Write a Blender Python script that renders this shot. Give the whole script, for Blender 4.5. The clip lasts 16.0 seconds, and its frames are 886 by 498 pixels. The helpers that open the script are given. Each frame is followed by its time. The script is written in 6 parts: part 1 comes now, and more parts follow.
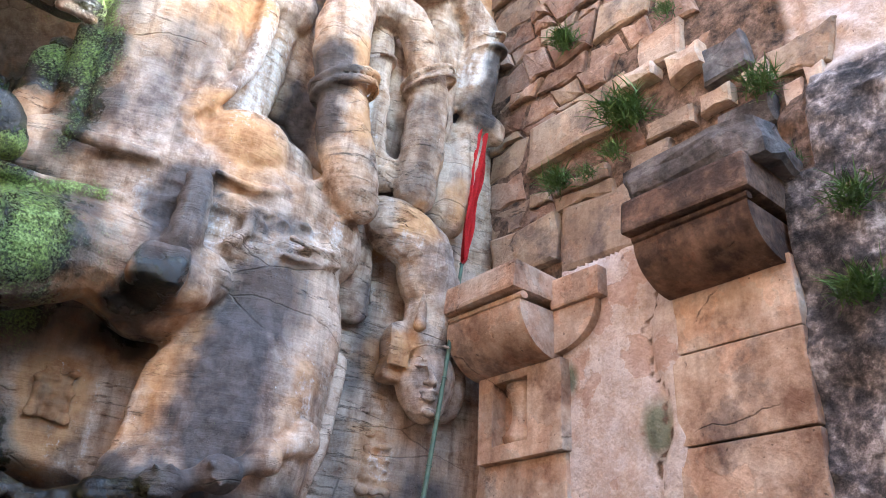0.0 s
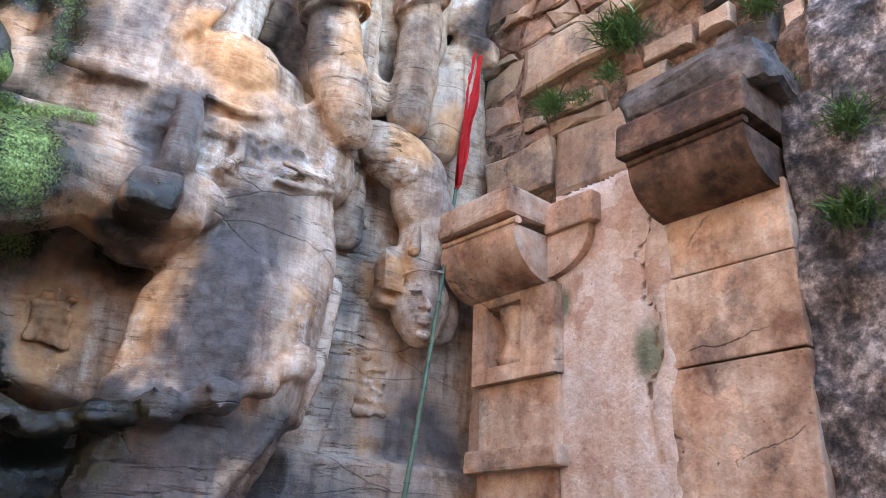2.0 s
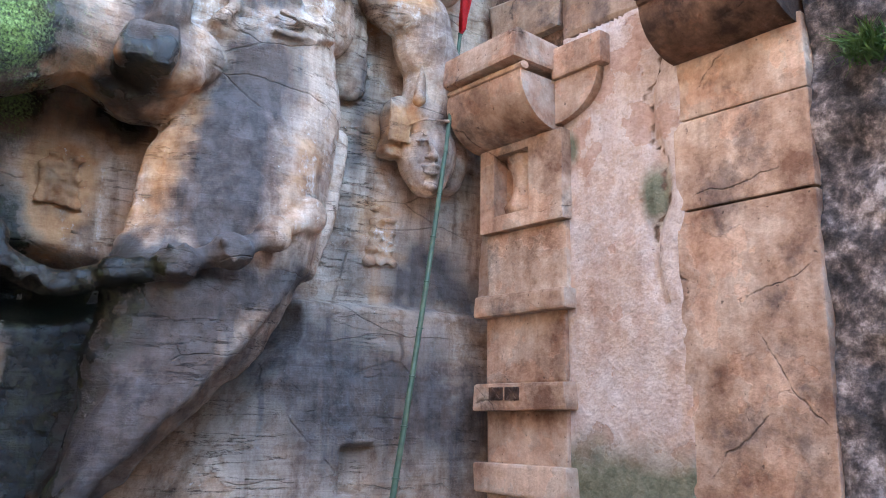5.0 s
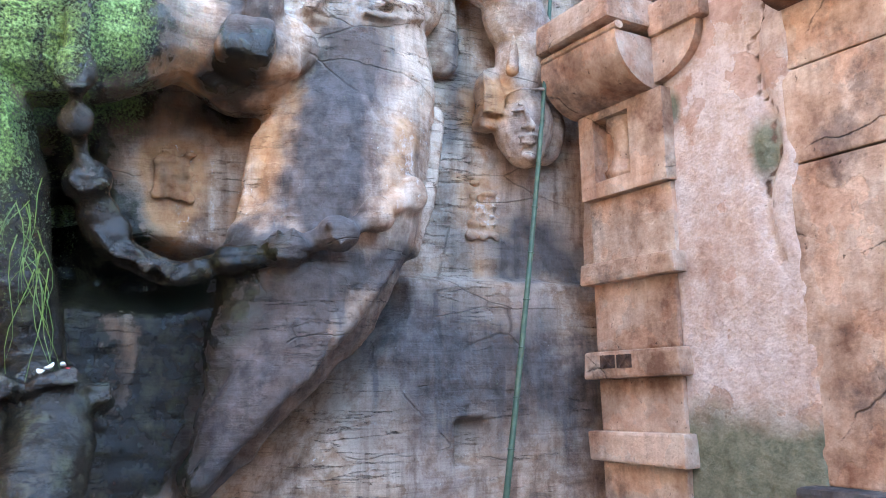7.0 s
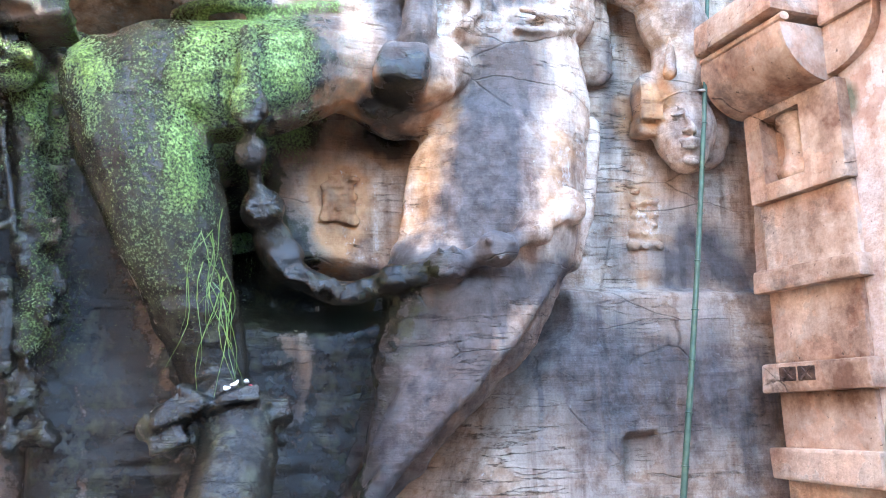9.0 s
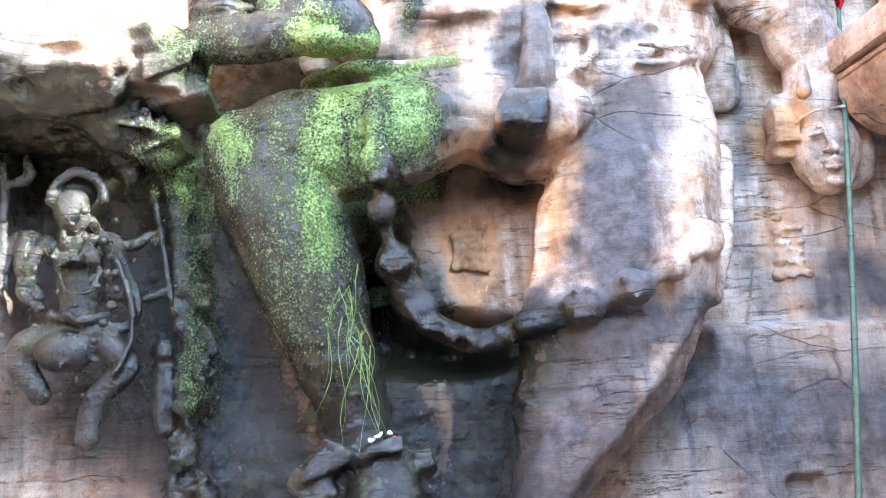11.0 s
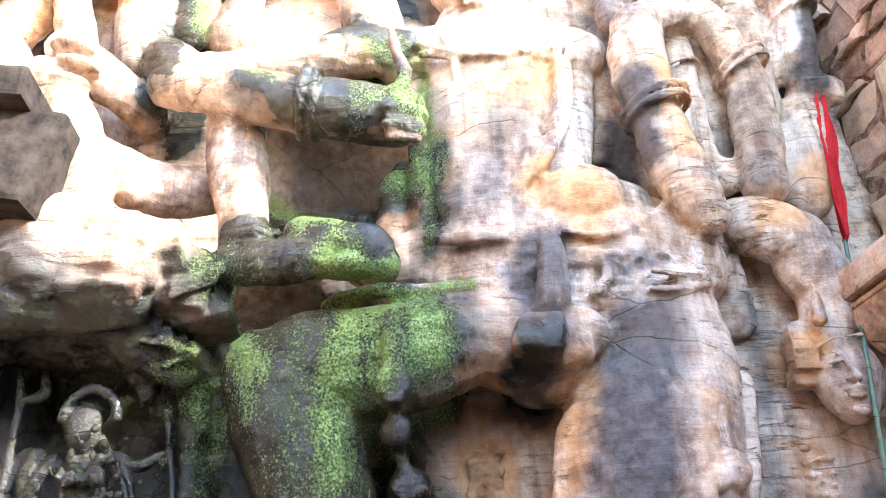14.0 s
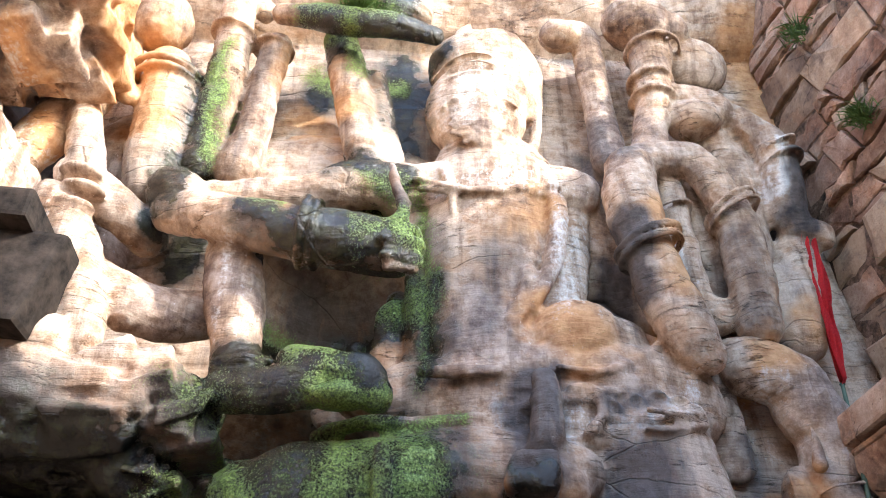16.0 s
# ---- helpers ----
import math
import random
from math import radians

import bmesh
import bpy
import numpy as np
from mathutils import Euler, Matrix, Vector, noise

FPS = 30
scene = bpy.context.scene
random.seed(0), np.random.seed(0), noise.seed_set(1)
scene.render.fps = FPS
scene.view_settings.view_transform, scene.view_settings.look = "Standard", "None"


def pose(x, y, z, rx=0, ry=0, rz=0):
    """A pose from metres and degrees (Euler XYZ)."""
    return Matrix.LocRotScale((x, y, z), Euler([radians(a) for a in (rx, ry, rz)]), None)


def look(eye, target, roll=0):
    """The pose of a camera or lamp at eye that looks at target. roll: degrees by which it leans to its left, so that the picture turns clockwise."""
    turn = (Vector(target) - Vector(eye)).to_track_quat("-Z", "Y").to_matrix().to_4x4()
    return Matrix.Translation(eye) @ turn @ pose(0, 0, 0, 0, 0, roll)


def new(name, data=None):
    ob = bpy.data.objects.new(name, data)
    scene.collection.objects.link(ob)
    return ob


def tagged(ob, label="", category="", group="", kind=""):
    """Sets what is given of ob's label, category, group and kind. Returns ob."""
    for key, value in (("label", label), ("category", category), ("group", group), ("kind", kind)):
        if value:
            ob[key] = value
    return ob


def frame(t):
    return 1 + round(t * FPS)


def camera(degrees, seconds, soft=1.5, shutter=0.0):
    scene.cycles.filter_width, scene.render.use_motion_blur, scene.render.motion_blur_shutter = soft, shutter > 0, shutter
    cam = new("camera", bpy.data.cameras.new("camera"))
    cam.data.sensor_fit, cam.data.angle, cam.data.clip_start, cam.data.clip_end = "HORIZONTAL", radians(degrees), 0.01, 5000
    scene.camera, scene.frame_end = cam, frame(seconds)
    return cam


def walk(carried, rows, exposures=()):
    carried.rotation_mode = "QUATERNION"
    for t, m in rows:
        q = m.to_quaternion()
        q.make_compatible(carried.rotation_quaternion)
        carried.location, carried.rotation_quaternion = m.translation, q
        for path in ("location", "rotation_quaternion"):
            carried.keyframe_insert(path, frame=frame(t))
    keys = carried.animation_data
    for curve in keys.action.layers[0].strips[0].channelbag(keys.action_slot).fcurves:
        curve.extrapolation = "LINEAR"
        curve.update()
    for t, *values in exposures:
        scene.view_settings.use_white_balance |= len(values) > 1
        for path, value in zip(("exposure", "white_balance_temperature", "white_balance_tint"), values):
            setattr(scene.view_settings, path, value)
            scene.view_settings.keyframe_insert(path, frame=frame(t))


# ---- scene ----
cam = camera(57.0, 16.0, soft=1.0)
walk(cam, [
    (0.0, pose(0, 0, 1.6, 117.06, -2.58, -32.68)),
    (0.5, pose(0, 0, 1.6, 115.91, -2.11, -32.61)),
    (1.0, pose(0, 0, 1.6, 114.59, -1.97, -32.49)),
    (1.5, pose(0, 0, 1.6, 113.32, -2.24, -32.62)),
    (2.0, pose(0, 0, 1.6, 111.82, -2.27, -32.99)),
    (2.5, pose(0, 0, 1.6, 109.66, -2.25, -33.79)),
    (3.0, pose(0, 0, 1.6, 107.40, -2.00, -34.13)),
    (3.5, pose(0, 0, 1.6, 105.55, -2.00, -34.30)),
    (4.0, pose(0, 0, 1.6, 103.75, -1.31, -33.58)),
    (6.3, pose(0, 0, 1.6, 99.71, 0.57, -29.39)),
    (6.5, pose(0, 0, 1.6, 100.07, 0.80, -28.12)),
    (7.0, pose(0, 0, 1.6, 99.40, 1.20, -24.33)),
    (7.5, pose(0, 0, 1.6, 99.01, 1.18, -21.18)),
    (8.0, pose(0, 0, 1.6, 99.67, 1.81, -17.08)),
    (8.5, pose(0, 0, 1.6, 100.21, 1.14, -15.99)),
    (9.0, pose(0, 0, 1.6, 100.67, 1.42, -12.94)),
    (9.5, pose(0, 0, 1.6, 101.81, 2.23, -9.58)),
    (9.7, pose(0, 0, 1.6, 102.04, 2.63, -8.58)),
    (11.8, pose(0, 0, 1.6, 107.26, 2.79, -1.82)),
    (12.0, pose(0, 0, 1.6, 108.31, 2.65, -2.04)),
    (12.5, pose(0, 0, 1.6, 111.29, 2.55, -1.94)),
    (13.0, pose(0, 0, 1.6, 113.83, 2.38, -1.93)),
    (13.5, pose(0, 0, 1.6, 117.11, 2.15, -2.43)),
    (14.0, pose(0, 0, 1.6, 119.79, 1.88, -2.35)),
    (14.5, pose(0, 0, 1.6, 122.60, 1.75, -2.53)),
    (15.0, pose(0, 0, 1.6, 125.35, 1.68, -2.52)),
    (15.5, pose(0, 0, 1.6, 127.53, 1.15, -2.98)),
    (16.0, pose(0, 0, 1.6, 128.99, 0.73, -3.54)),
], exposures=[(0.0, 3.95, 5950, 5), (4.0, 4.1, 5650, 3), (6.5, 4.35, 5450, 1), (8.0, 4.75, 5400, 1), (9.0, 5.05, 5400, 2), (12.0, 5.2, 5800, 5), (14.0, 4.5, 6000, 7), (16.0, 3.25, 6050, 8)])

# ---- light: clear sky over an open rock pit, sun high on the right behind ----
SUN = Vector((0.74, -0.44, 0.46)).normalized()
world = bpy.data.worlds.new("sky")
scene.world = world
world.use_nodes = True
wn = world.node_tree
sky = wn.nodes.new("ShaderNodeTexSky")
sky.sky_type, sky.sun_disc = "NISHITA", False
sky.sun_elevation = math.asin(SUN.z)
sky.sun_rotation = math.atan2(SUN.x, SUN.y)
wn.links.new(sky.outputs[0], wn.nodes["Background"].inputs[0])
wn.nodes["Background"].inputs[1].default_value = 0.15
sun = new("sun", bpy.data.lights.new("sun", "SUN"))
sun.data.energy, sun.data.angle, sun.data.color = 1.05, radians(0.5), (1.0, 0.95, 0.86)
sun.matrix_world = look(SUN * 30, (0, 0, 0))


# ---- materials ----
def ramp(nt, fac, stops):
    n = nt.nodes.new("ShaderNodeValToRGB")
    while len(n.color_ramp.elements) < len(stops):
        n.color_ramp.elements.new(0.5)
    for e, (p, c) in zip(n.color_ramp.elements, stops):
        e.position, e.color = p, (*c, 1) if len(c) == 3 else c
    nt.links.new(fac, n.inputs[0])
    return n.outputs[0]


def noise_tex(nt, vec, scale, detail=6.0, rough=0.6, stretch=None):
    if stretch:
        m = nt.nodes.new("ShaderNodeMapping")
        m.inputs["Scale"].default_value = stretch
        nt.links.new(vec, m.inputs[0])
        vec = m.outputs[0]
    n = nt.nodes.new("ShaderNodeTexNoise")
    n.inputs["Scale"].default_value, n.inputs["Detail"].default_value, n.inputs["Roughness"].default_value = scale, detail, rough
    nt.links.new(vec, n.inputs["Vector"])
    return n.outputs["Fac"]


def mixc(nt, fac, a, b, blend="MIX"):
    n = nt.nodes.new("ShaderNodeMix")
    n.data_type, n.blend_type = "RGBA", blend
    for sock, v in ((n.inputs[0], fac), (n.inputs[6], a), (n.inputs[7], b)):
        if isinstance(v, (int, float)):
            sock.default_value = v
        elif isinstance(v, tuple):
            sock.default_value = (*v, 1)
        else:
            nt.links.new(v, sock)
    return n.outputs[2]


def math_n(nt, op, a, b=0.0, clamp=False):
    n = nt.nodes.new("ShaderNodeMath")
    n.operation, n.use_clamp = op, clamp
    for sock, v in ((n.inputs[0], a), (n.inputs[1], b)):
        if isinstance(v, (int, float)):
            sock.default_value = v
        else:
            nt.links.new(v, sock)
    return n.outputs[0]


def attr(nt, name):
    n = nt.nodes.new("ShaderNodeAttribute")
    n.attribute_name = name
    return n.outputs["Fac"]


def base(name):
    m = bpy.data.materials.new(name)
    m.use_nodes = True
    nt = m.node_tree
    return m, nt, nt.nodes["Principled BSDF"]


def coords(nt, local=False):
    if local:
        return nt.nodes.new("ShaderNodeTexCoord").outputs["Object"]
    return nt.nodes.new("ShaderNodeNewGeometry").outputs["Position"]


def bump(nt, bsdf, heights, strength=0.5, dist=0.02):
    h = heights[0][0]
    h = math_n(nt, "MULTIPLY", h, heights[0][1])
    for o, k in heights[1:]:
        h = math_n(nt, "ADD", h, math_n(nt, "MULTIPLY", o, k))
    b = nt.nodes.new("ShaderNodeBump")
    b.inputs["Strength"].default_value, b.inputs["Distance"].default_value = strength, dist
    nt.links.new(h, b.inputs["Height"])
    nt.links.new(b.outputs[0], bsdf.inputs["Normal"])


def sharpen(nt, a, n, gain=3.0, spread=0.55):
    """A stain's edge broken up by a noise: a + (n - 0.5) * spread, steepened."""
    v = math_n(nt, "ADD", a, math_n(nt, "MULTIPLY", math_n(nt, "SUBTRACT", n, 0.5), spread))
    return math_n(nt, "ADD", math_n(nt, "MULTIPLY", math_n(nt, "SUBTRACT", v, 0.5), gain), 0.5, True)


def joints(nt, p, stretch, width, warp=0.16, warp_scale=1.6):
    """Thin broken lines between uneven blocks: 1 on the line."""
    n = nt.nodes.new("ShaderNodeTexNoise")
    n.inputs["Scale"].default_value, n.inputs["Detail"].default_value = warp_scale, 5
    nt.links.new(p, n.inputs["Vector"])
    off = nt.nodes.new("ShaderNodeVectorMath")
    off.operation = "MULTIPLY_ADD"
    nt.links.new(n.outputs["Color"], off.inputs[0])
    off.inputs[1].default_value = (warp * 2, warp * 2, warp * 2)
    nt.links.new(p, off.inputs[2])
    mp = nt.nodes.new("ShaderNodeMapping")
    mp.inputs["Scale"].default_value = stretch
    nt.links.new(off.outputs[0], mp.inputs[0])
    v = nt.nodes.new("ShaderNodeTexVoronoi")
    v.feature = "DISTANCE_TO_EDGE"
    v.inputs["Scale"].default_value = 1.0
    nt.links.new(mp.outputs[0], v.inputs["Vector"])
    return ramp(nt, v.outputs["Distance"], [(0.0, (1, 1, 1)), (width * 0.45, (0.7, 0.7, 0.7)), (width, (0, 0, 0))])


def sandstone(name, light=(0.56, 0.425, 0.32), mid=(0.37, 0.245, 0.165), dark=(0.16, 0.105, 0.078)):
    """Weathered carved rock: flaked patches, joints, seepage streaks, and the stains that each mesh carries."""
    m, nt, b = base(name)
    p = coords(nt)
    big = noise_tex(nt, p, 1.3, 8, 0.62)
    big2 = noise_tex(nt, p, 0.9, 7, 0.62, (1.3, 1.3, 0.8))
    grain = noise_tex(nt, p, 70, 4, 0.7)
    fine = noise_tex(nt, p, 9, 9, 0.66)
    bed = noise_tex(nt, p, 1.0, 6, 0.6, (0.8, 0.8, 8))
    lamina = noise_tex(nt, p, 1.0, 6, 0.7, (2.5, 2.5, 42))
    streak = noise_tex(nt, p, 1.0, 7, 0.62, (9, 5, 0.55))
    pit = noise_tex(nt, p, 26, 6, 0.7)
    flake = noise_tex(nt, p, 2.4, 9, 0.58, (1, 1, 1.5))
    col = ramp(nt, math_n(nt, "ADD", math_n(nt, "MULTIPLY", big, 0.55), math_n(nt, "MULTIPLY", fine, 0.45)),
               [(0.36, dark), (0.45, mid), (0.53, light)])
    # flaked skin: sharp-edged patches of fresher, warmer stone
    fl = ramp(nt, flake, [(0.535, (0, 0, 0)), (0.55, (1, 1, 1))])
    col = mixc(nt, math_n(nt, "MULTIPLY", fl, 0.5), col, ramp(nt, fine, [(0.35, (0.33, 0.185, 0.10)), (0.65, (0.60, 0.41, 0.27))]))
    col = mixc(nt, ramp(nt, big2, [(0.50, (0, 0, 0)), (0.62, (0.62, 0.62, 0.62))]), col, ramp(nt, fine, [(0.35, (0.12, 0.095, 0.09)), (0.65, (0.31, 0.255, 0.235))]))
    col = mixc(nt, 0.3, col, ramp(nt, grain, [(0.36, (0.5, 0.46, 0.44)), (0.58, (1.1, 1.1, 1.1))]), "MULTIPLY")
    col = mixc(nt, 0.62, col, ramp(nt, streak, [(0.38, (0.42, 0.38, 0.38)), (0.49, (1, 1, 1)), (0.64, (1.22, 1.2, 1.18))]), "MULTIPLY")
    col = mixc(nt, 0.4, col, ramp(nt, lamina, [(0.36, (0.55, 0.5, 0.48)), (0.48, (1, 1, 1))]), "MULTIPLY")
    och = sharpen(nt, attr(nt, "ochre"), flake, 2.2, 1.3)
    col = mixc(nt, math_n(nt, "MULTIPLY", och, 0.85), col, ramp(nt, fine, [(0.3, (0.36, 0.16, 0.065)), (0.65, (0.62, 0.35, 0.165))]))
    lime = sharpen(nt, attr(nt, "lime"), math_n(nt, "MULTIPLY", math_n(nt, "ADD", streak, pit), 0.5), 3.4, 2.4)
    col = mixc(nt, math_n(nt, "MULTIPLY", lime, 0.8), col, ramp(nt, grain, [(0.3, (0.56, 0.5, 0.45)), (0.7, (0.77, 0.73, 0.68))]))
    chip = ramp(nt, pit, [(0.675, (0, 0, 0)), (0.70, (0.8, 0.8, 0.8))])
    col = mixc(nt, chip, col, (0.68, 0.61, 0.54))
    # dark grey soot stains, plus shade painted into a few recesses
    soot_shade = sharpen(nt, attr(nt, "soot_shade"), math_n(nt, "ADD", math_n(nt, "MULTIPLY", streak, 0.6), math_n(nt, "MULTIPLY", big, 0.4)), 2.6, 1.1)
    col = mixc(nt, math_n(nt, "MULTIPLY", soot_shade, 0.88), col, ramp(nt, fine, [(0.3, (0.024, 0.023, 0.025)), (0.7, (0.085, 0.079, 0.082))]))
    # near-black wet stone; inside the caves and gap it also paints their shade
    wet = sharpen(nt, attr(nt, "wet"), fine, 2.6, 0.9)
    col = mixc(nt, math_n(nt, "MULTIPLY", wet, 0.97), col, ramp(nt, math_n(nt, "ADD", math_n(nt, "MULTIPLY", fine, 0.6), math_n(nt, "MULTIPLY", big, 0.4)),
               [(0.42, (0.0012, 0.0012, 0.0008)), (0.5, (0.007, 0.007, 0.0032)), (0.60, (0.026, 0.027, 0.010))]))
    speck = math_n(nt, "ADD", math_n(nt, "MULTIPLY", pit, 0.2), math_n(nt, "MULTIPLY", grain, 0.8))
    spread = math_n(nt, "ADD", math_n(nt, "MULTIPLY", speck, 0.75), math_n(nt, "MULTIPLY", streak, 0.25))
    moss = sharpen(nt, attr(nt, "moss"), spread, 2.4, 2.6)
    col = mixc(nt, math_n(nt, "MULTIPLY", moss, 0.88), col, ramp(nt, speck, [(0.40, (0.035, 0.055, 0.012)), (0.5, (0.115, 0.17, 0.036)), (0.60, (0.24, 0.33, 0.10))]))
    # cracks: joints of the rock bed and thin contours along it, where broad noises allow them
    line = math_n(nt, "ABSOLUTE", math_n(nt, "SUBTRACT", bed, 0.5))
    crack = math_n(nt, "MULTIPLY", ramp(nt, line, [(0.0, (1, 1, 1)), (0.006, (0, 0, 0))]), ramp(nt, big2, [(0.42, (1, 1, 1)), (0.52, (0, 0, 0))]))
    slab = math_n(nt, "MULTIPLY", joints(nt, p, (0.6, 0.6, 1.9), 0.0065, 0.10), ramp(nt, big, [(0.51, (0, 0, 0)), (0.54, (0.55, 0.55, 0.55))]))
    crack = math_n(nt, "MAXIMUM", crack, slab)
    col = mixc(nt, math_n(nt, "MULTIPLY", crack, 0.7), col, (0.03, 0.024, 0.02))
    nt.links.new(col, b.inputs["Base Color"])
    gl = math_n(nt, "MULTIPLY", wet, math_n(nt, "SUBTRACT", 1.0, math_n(nt, "MULTIPLY", moss, 0.5)))
    gl = math_n(nt, "MAXIMUM", gl, math_n(nt, "MULTIPLY", soot_shade, 0.16))
    nt.links.new(math_n(nt, "SUBTRACT", 0.92, math_n(nt, "MULTIPLY", gl, math_n(nt, "ADD", 0.69, math_n(nt, "MULTIPLY", fine, 0.2)))), b.inputs["Roughness"])
    nt.links.new(math_n(nt, "ADD", 0.1, math_n(nt, "MULTIPLY", gl, 0.34)), b.inputs["Specular IOR Level"])
    bump(nt, b, [(fine, 0.9), (grain, 0.07), (pit, 0.25), (math_n(nt, "MULTIPLY", wet, pit), 0.5), (streak, 0.4), (lamina, 0.55), (fl, -0.22), (moss, 0.6), (crack, -1.0)], 0.95, 0.013)
    return m


def plain(name, c0, c1, rough=0.7, scale=20, strength=0.3, metal=0.0):
    m, nt, b = base(name)
    n = noise_tex(nt, coords(nt, True), scale)
    nt.links.new(ramp(nt, n, [(0.3, c0), (0.7, c1)]), b.inputs["Base Color"])
    b.inputs["Roughness"].default_value, b.inputs["Metallic"].default_value = rough, metal
    bump(nt, b, [(n, 1.0)], strength, 0.01)
    return m


def dressed(name, stops, grain_k=0.35, vary=0.4):
    """Dressed red sandstone blocks: pitted, streaked, each block a shade of its own."""
    m, nt, b = base(name)
    p = coords(nt)
    fine = noise_tex(nt, p, 11, 8, 0.7)
    grain = noise_tex(nt, p, 55, 4, 0.7)
    big = noise_tex(nt, p, 2.3, 4)
    streak = noise_tex(nt, p, 1.0, 5, 0.6, (10, 10, 1.0))
    info = nt.nodes.new("ShaderNodeObjectInfo").outputs["Random"]
    col = ramp(nt, math_n(nt, "ADD", math_n(nt, "MULTIPLY", big, 0.68), math_n(nt, "MULTIPLY", fine, 0.32)), stops)
    col = mixc(nt, vary, col, ramp(nt, info, [(0.0, (0.66, 0.58, 0.55)), (0.5, (1, 0.97, 0.94)), (1.0, (1.2, 1.18, 1.12))]), "MULTIPLY")
    col = mixc(nt, grain_k, col, ramp(nt, grain, [(0.3, (0.5, 0.46, 0.44)), (0.6, (1, 1, 1))]), "MULTIPLY")
    col = mixc(nt, 0.35, col, ramp(nt, streak, [(0.36, (0.5, 0.46, 0.46)), (0.55, (1, 1, 1))]), "MULTIPLY")
    blot = noise_tex(nt, p, 1.7, 8, 0.7)
    col = mixc(nt, ramp(nt, blot, [(0.53, (0, 0, 0)), (0.62, (0.65, 0.65, 0.65))]), col, ramp(nt, fine, [(0.35, (0.05, 0.04, 0.038)), (0.65, (0.2, 0.14, 0.115))]))
    pits = noise_tex(nt, p, 30, 3, 0.5)
    col = mixc(nt, ramp(nt, pits, [(0.25, (0.7, 0.7, 0.7)), (0.31, (0, 0, 0))]), col, (0.05, 0.032, 0.025))
    lime = sharpen(nt, math_n(nt, "MULTIPLY", fine, streak), fine, 4.0, 0.2)
    col = mixc(nt, math_n(nt, "MULTIPLY", lime, 0.35), col, (0.66, 0.56, 0.5))
    flake = noise_tex(nt, p, 2.9, 9, 0.58)
    fl = ramp(nt, flake, [(0.54, (0, 0, 0)), (0.552, (1, 1, 1))])
    col = mixc(nt, math_n(nt, "MULTIPLY", fl, 0.35), col, mixc(nt, 1.0, col, (1.35, 1.12, 0.98), "MULTIPLY"))
    crack = math_n(nt, "MULTIPLY", joints(nt, p, (0.9, 0.9, 1.3), 0.006, 0.12, 3.0), ramp(nt, blot, [(0.50, (0, 0, 0)), (0.56, (0.8, 0.8, 0.8))]))
    col = mixc(nt, math_n(nt, "MULTIPLY", crack, 0.8), col, (0.04, 0.028, 0.022))
    nt.links.new(col, b.inputs["Base Color"])
    b.inputs["Roughness"].default_value = 0.9
    b.inputs["Specular IOR Level"].default_value = 0.2
    bump(nt, b, [(fine, 1.0), (grain, 0.12), (pits, 0.8), (fl, -0.35), (crack, -1.2)], 0.9, 0.011)
    return m


ROCK = sandstone("carved_sandstone")
BLOCK = dressed("red_sandstone_blocks", [(0.36, (0.22, 0.12, 0.075)), (0.47, (0.45, 0.295, 0.20)), (0.60, (0.64, 0.49, 0.37))])
DARKCAP = dressed("blackened_red_sandstone", [(0.36, (0.022, 0.016, 0.014)), (0.48, (0.085, 0.052, 0.038)), (0.64, (0.27, 0.165, 0.11))])
GREYSLAB = dressed("grey_weathered_stone", [(0.36, (0.03, 0.028, 0.028)), (0.48, (0.085, 0.075, 0.072)), (0.64, (0.24, 0.215, 0.2))])
RUBBLE = dressed("mixed_rubble_stone", [(0.36, (0.14, 0.075, 0.05)), (0.48, (0.34, 0.21, 0.145)), (0.62, (0.52, 0.38, 0.29))], vary=0.85)
PALESTONE = dressed("buff_rubble_stone", [(0.32, (0.20, 0.13, 0.09)), (0.48, (0.36, 0.25, 0.17)), (0.66, (0.52, 0.40, 0.29))], vary=0.7)
# damp dark stone, taken near-black to stand in for the left capital's shade
BLACKCAP = plain("damp_stone_with_shade", (0.008, 0.007, 0.007), (0.05, 0.038, 0.03), 0.9, 9, 0.8)
BLACKCAP.node_tree.nodes["Principled BSDF"].inputs["Specular IOR Level"].default_value = 0.05
GRASS = plain("grass_blades", (0.04, 0.09, 0.015), (0.12, 0.2, 0.045), 0.6, 30)
DRYGRASS = plain("trailing_grass", (0.05, 0.10, 0.008), (0.15, 0.21, 0.025), 0.5, 30)
CLOTH = plain("red_cloth", (0.5, 0.006, 0.008), (0.72, 0.015, 0.015), 0.8, 60)
BAMBOO = plain("green_bamboo", (0.045, 0.075, 0.045), (0.11, 0.15, 0.085), 0.55, 14)
EARTH = plain("stony_earth", (0.10, 0.07, 0.05), (0.25, 0.19, 0.14), 0.95, 4)


# ---- mesh helpers ----
def link(name, bm, mat, parent=None, label=""):
    me = bpy.data.meshes.new(name)
    bm.to_mesh(me)
    bm.free()
    ob = new(name, me)
    me.materials.append(mat)
    if parent:
        ob.parent = parent
    if label:
        ob["label"] = label
    return ob


def part(name, bm, material, parent, label=""):
    return link(name, bm, material, parent, label)


def smooth(ob):
    for pl in ob.data.polygons:
        pl.use_smooth = True
    return ob


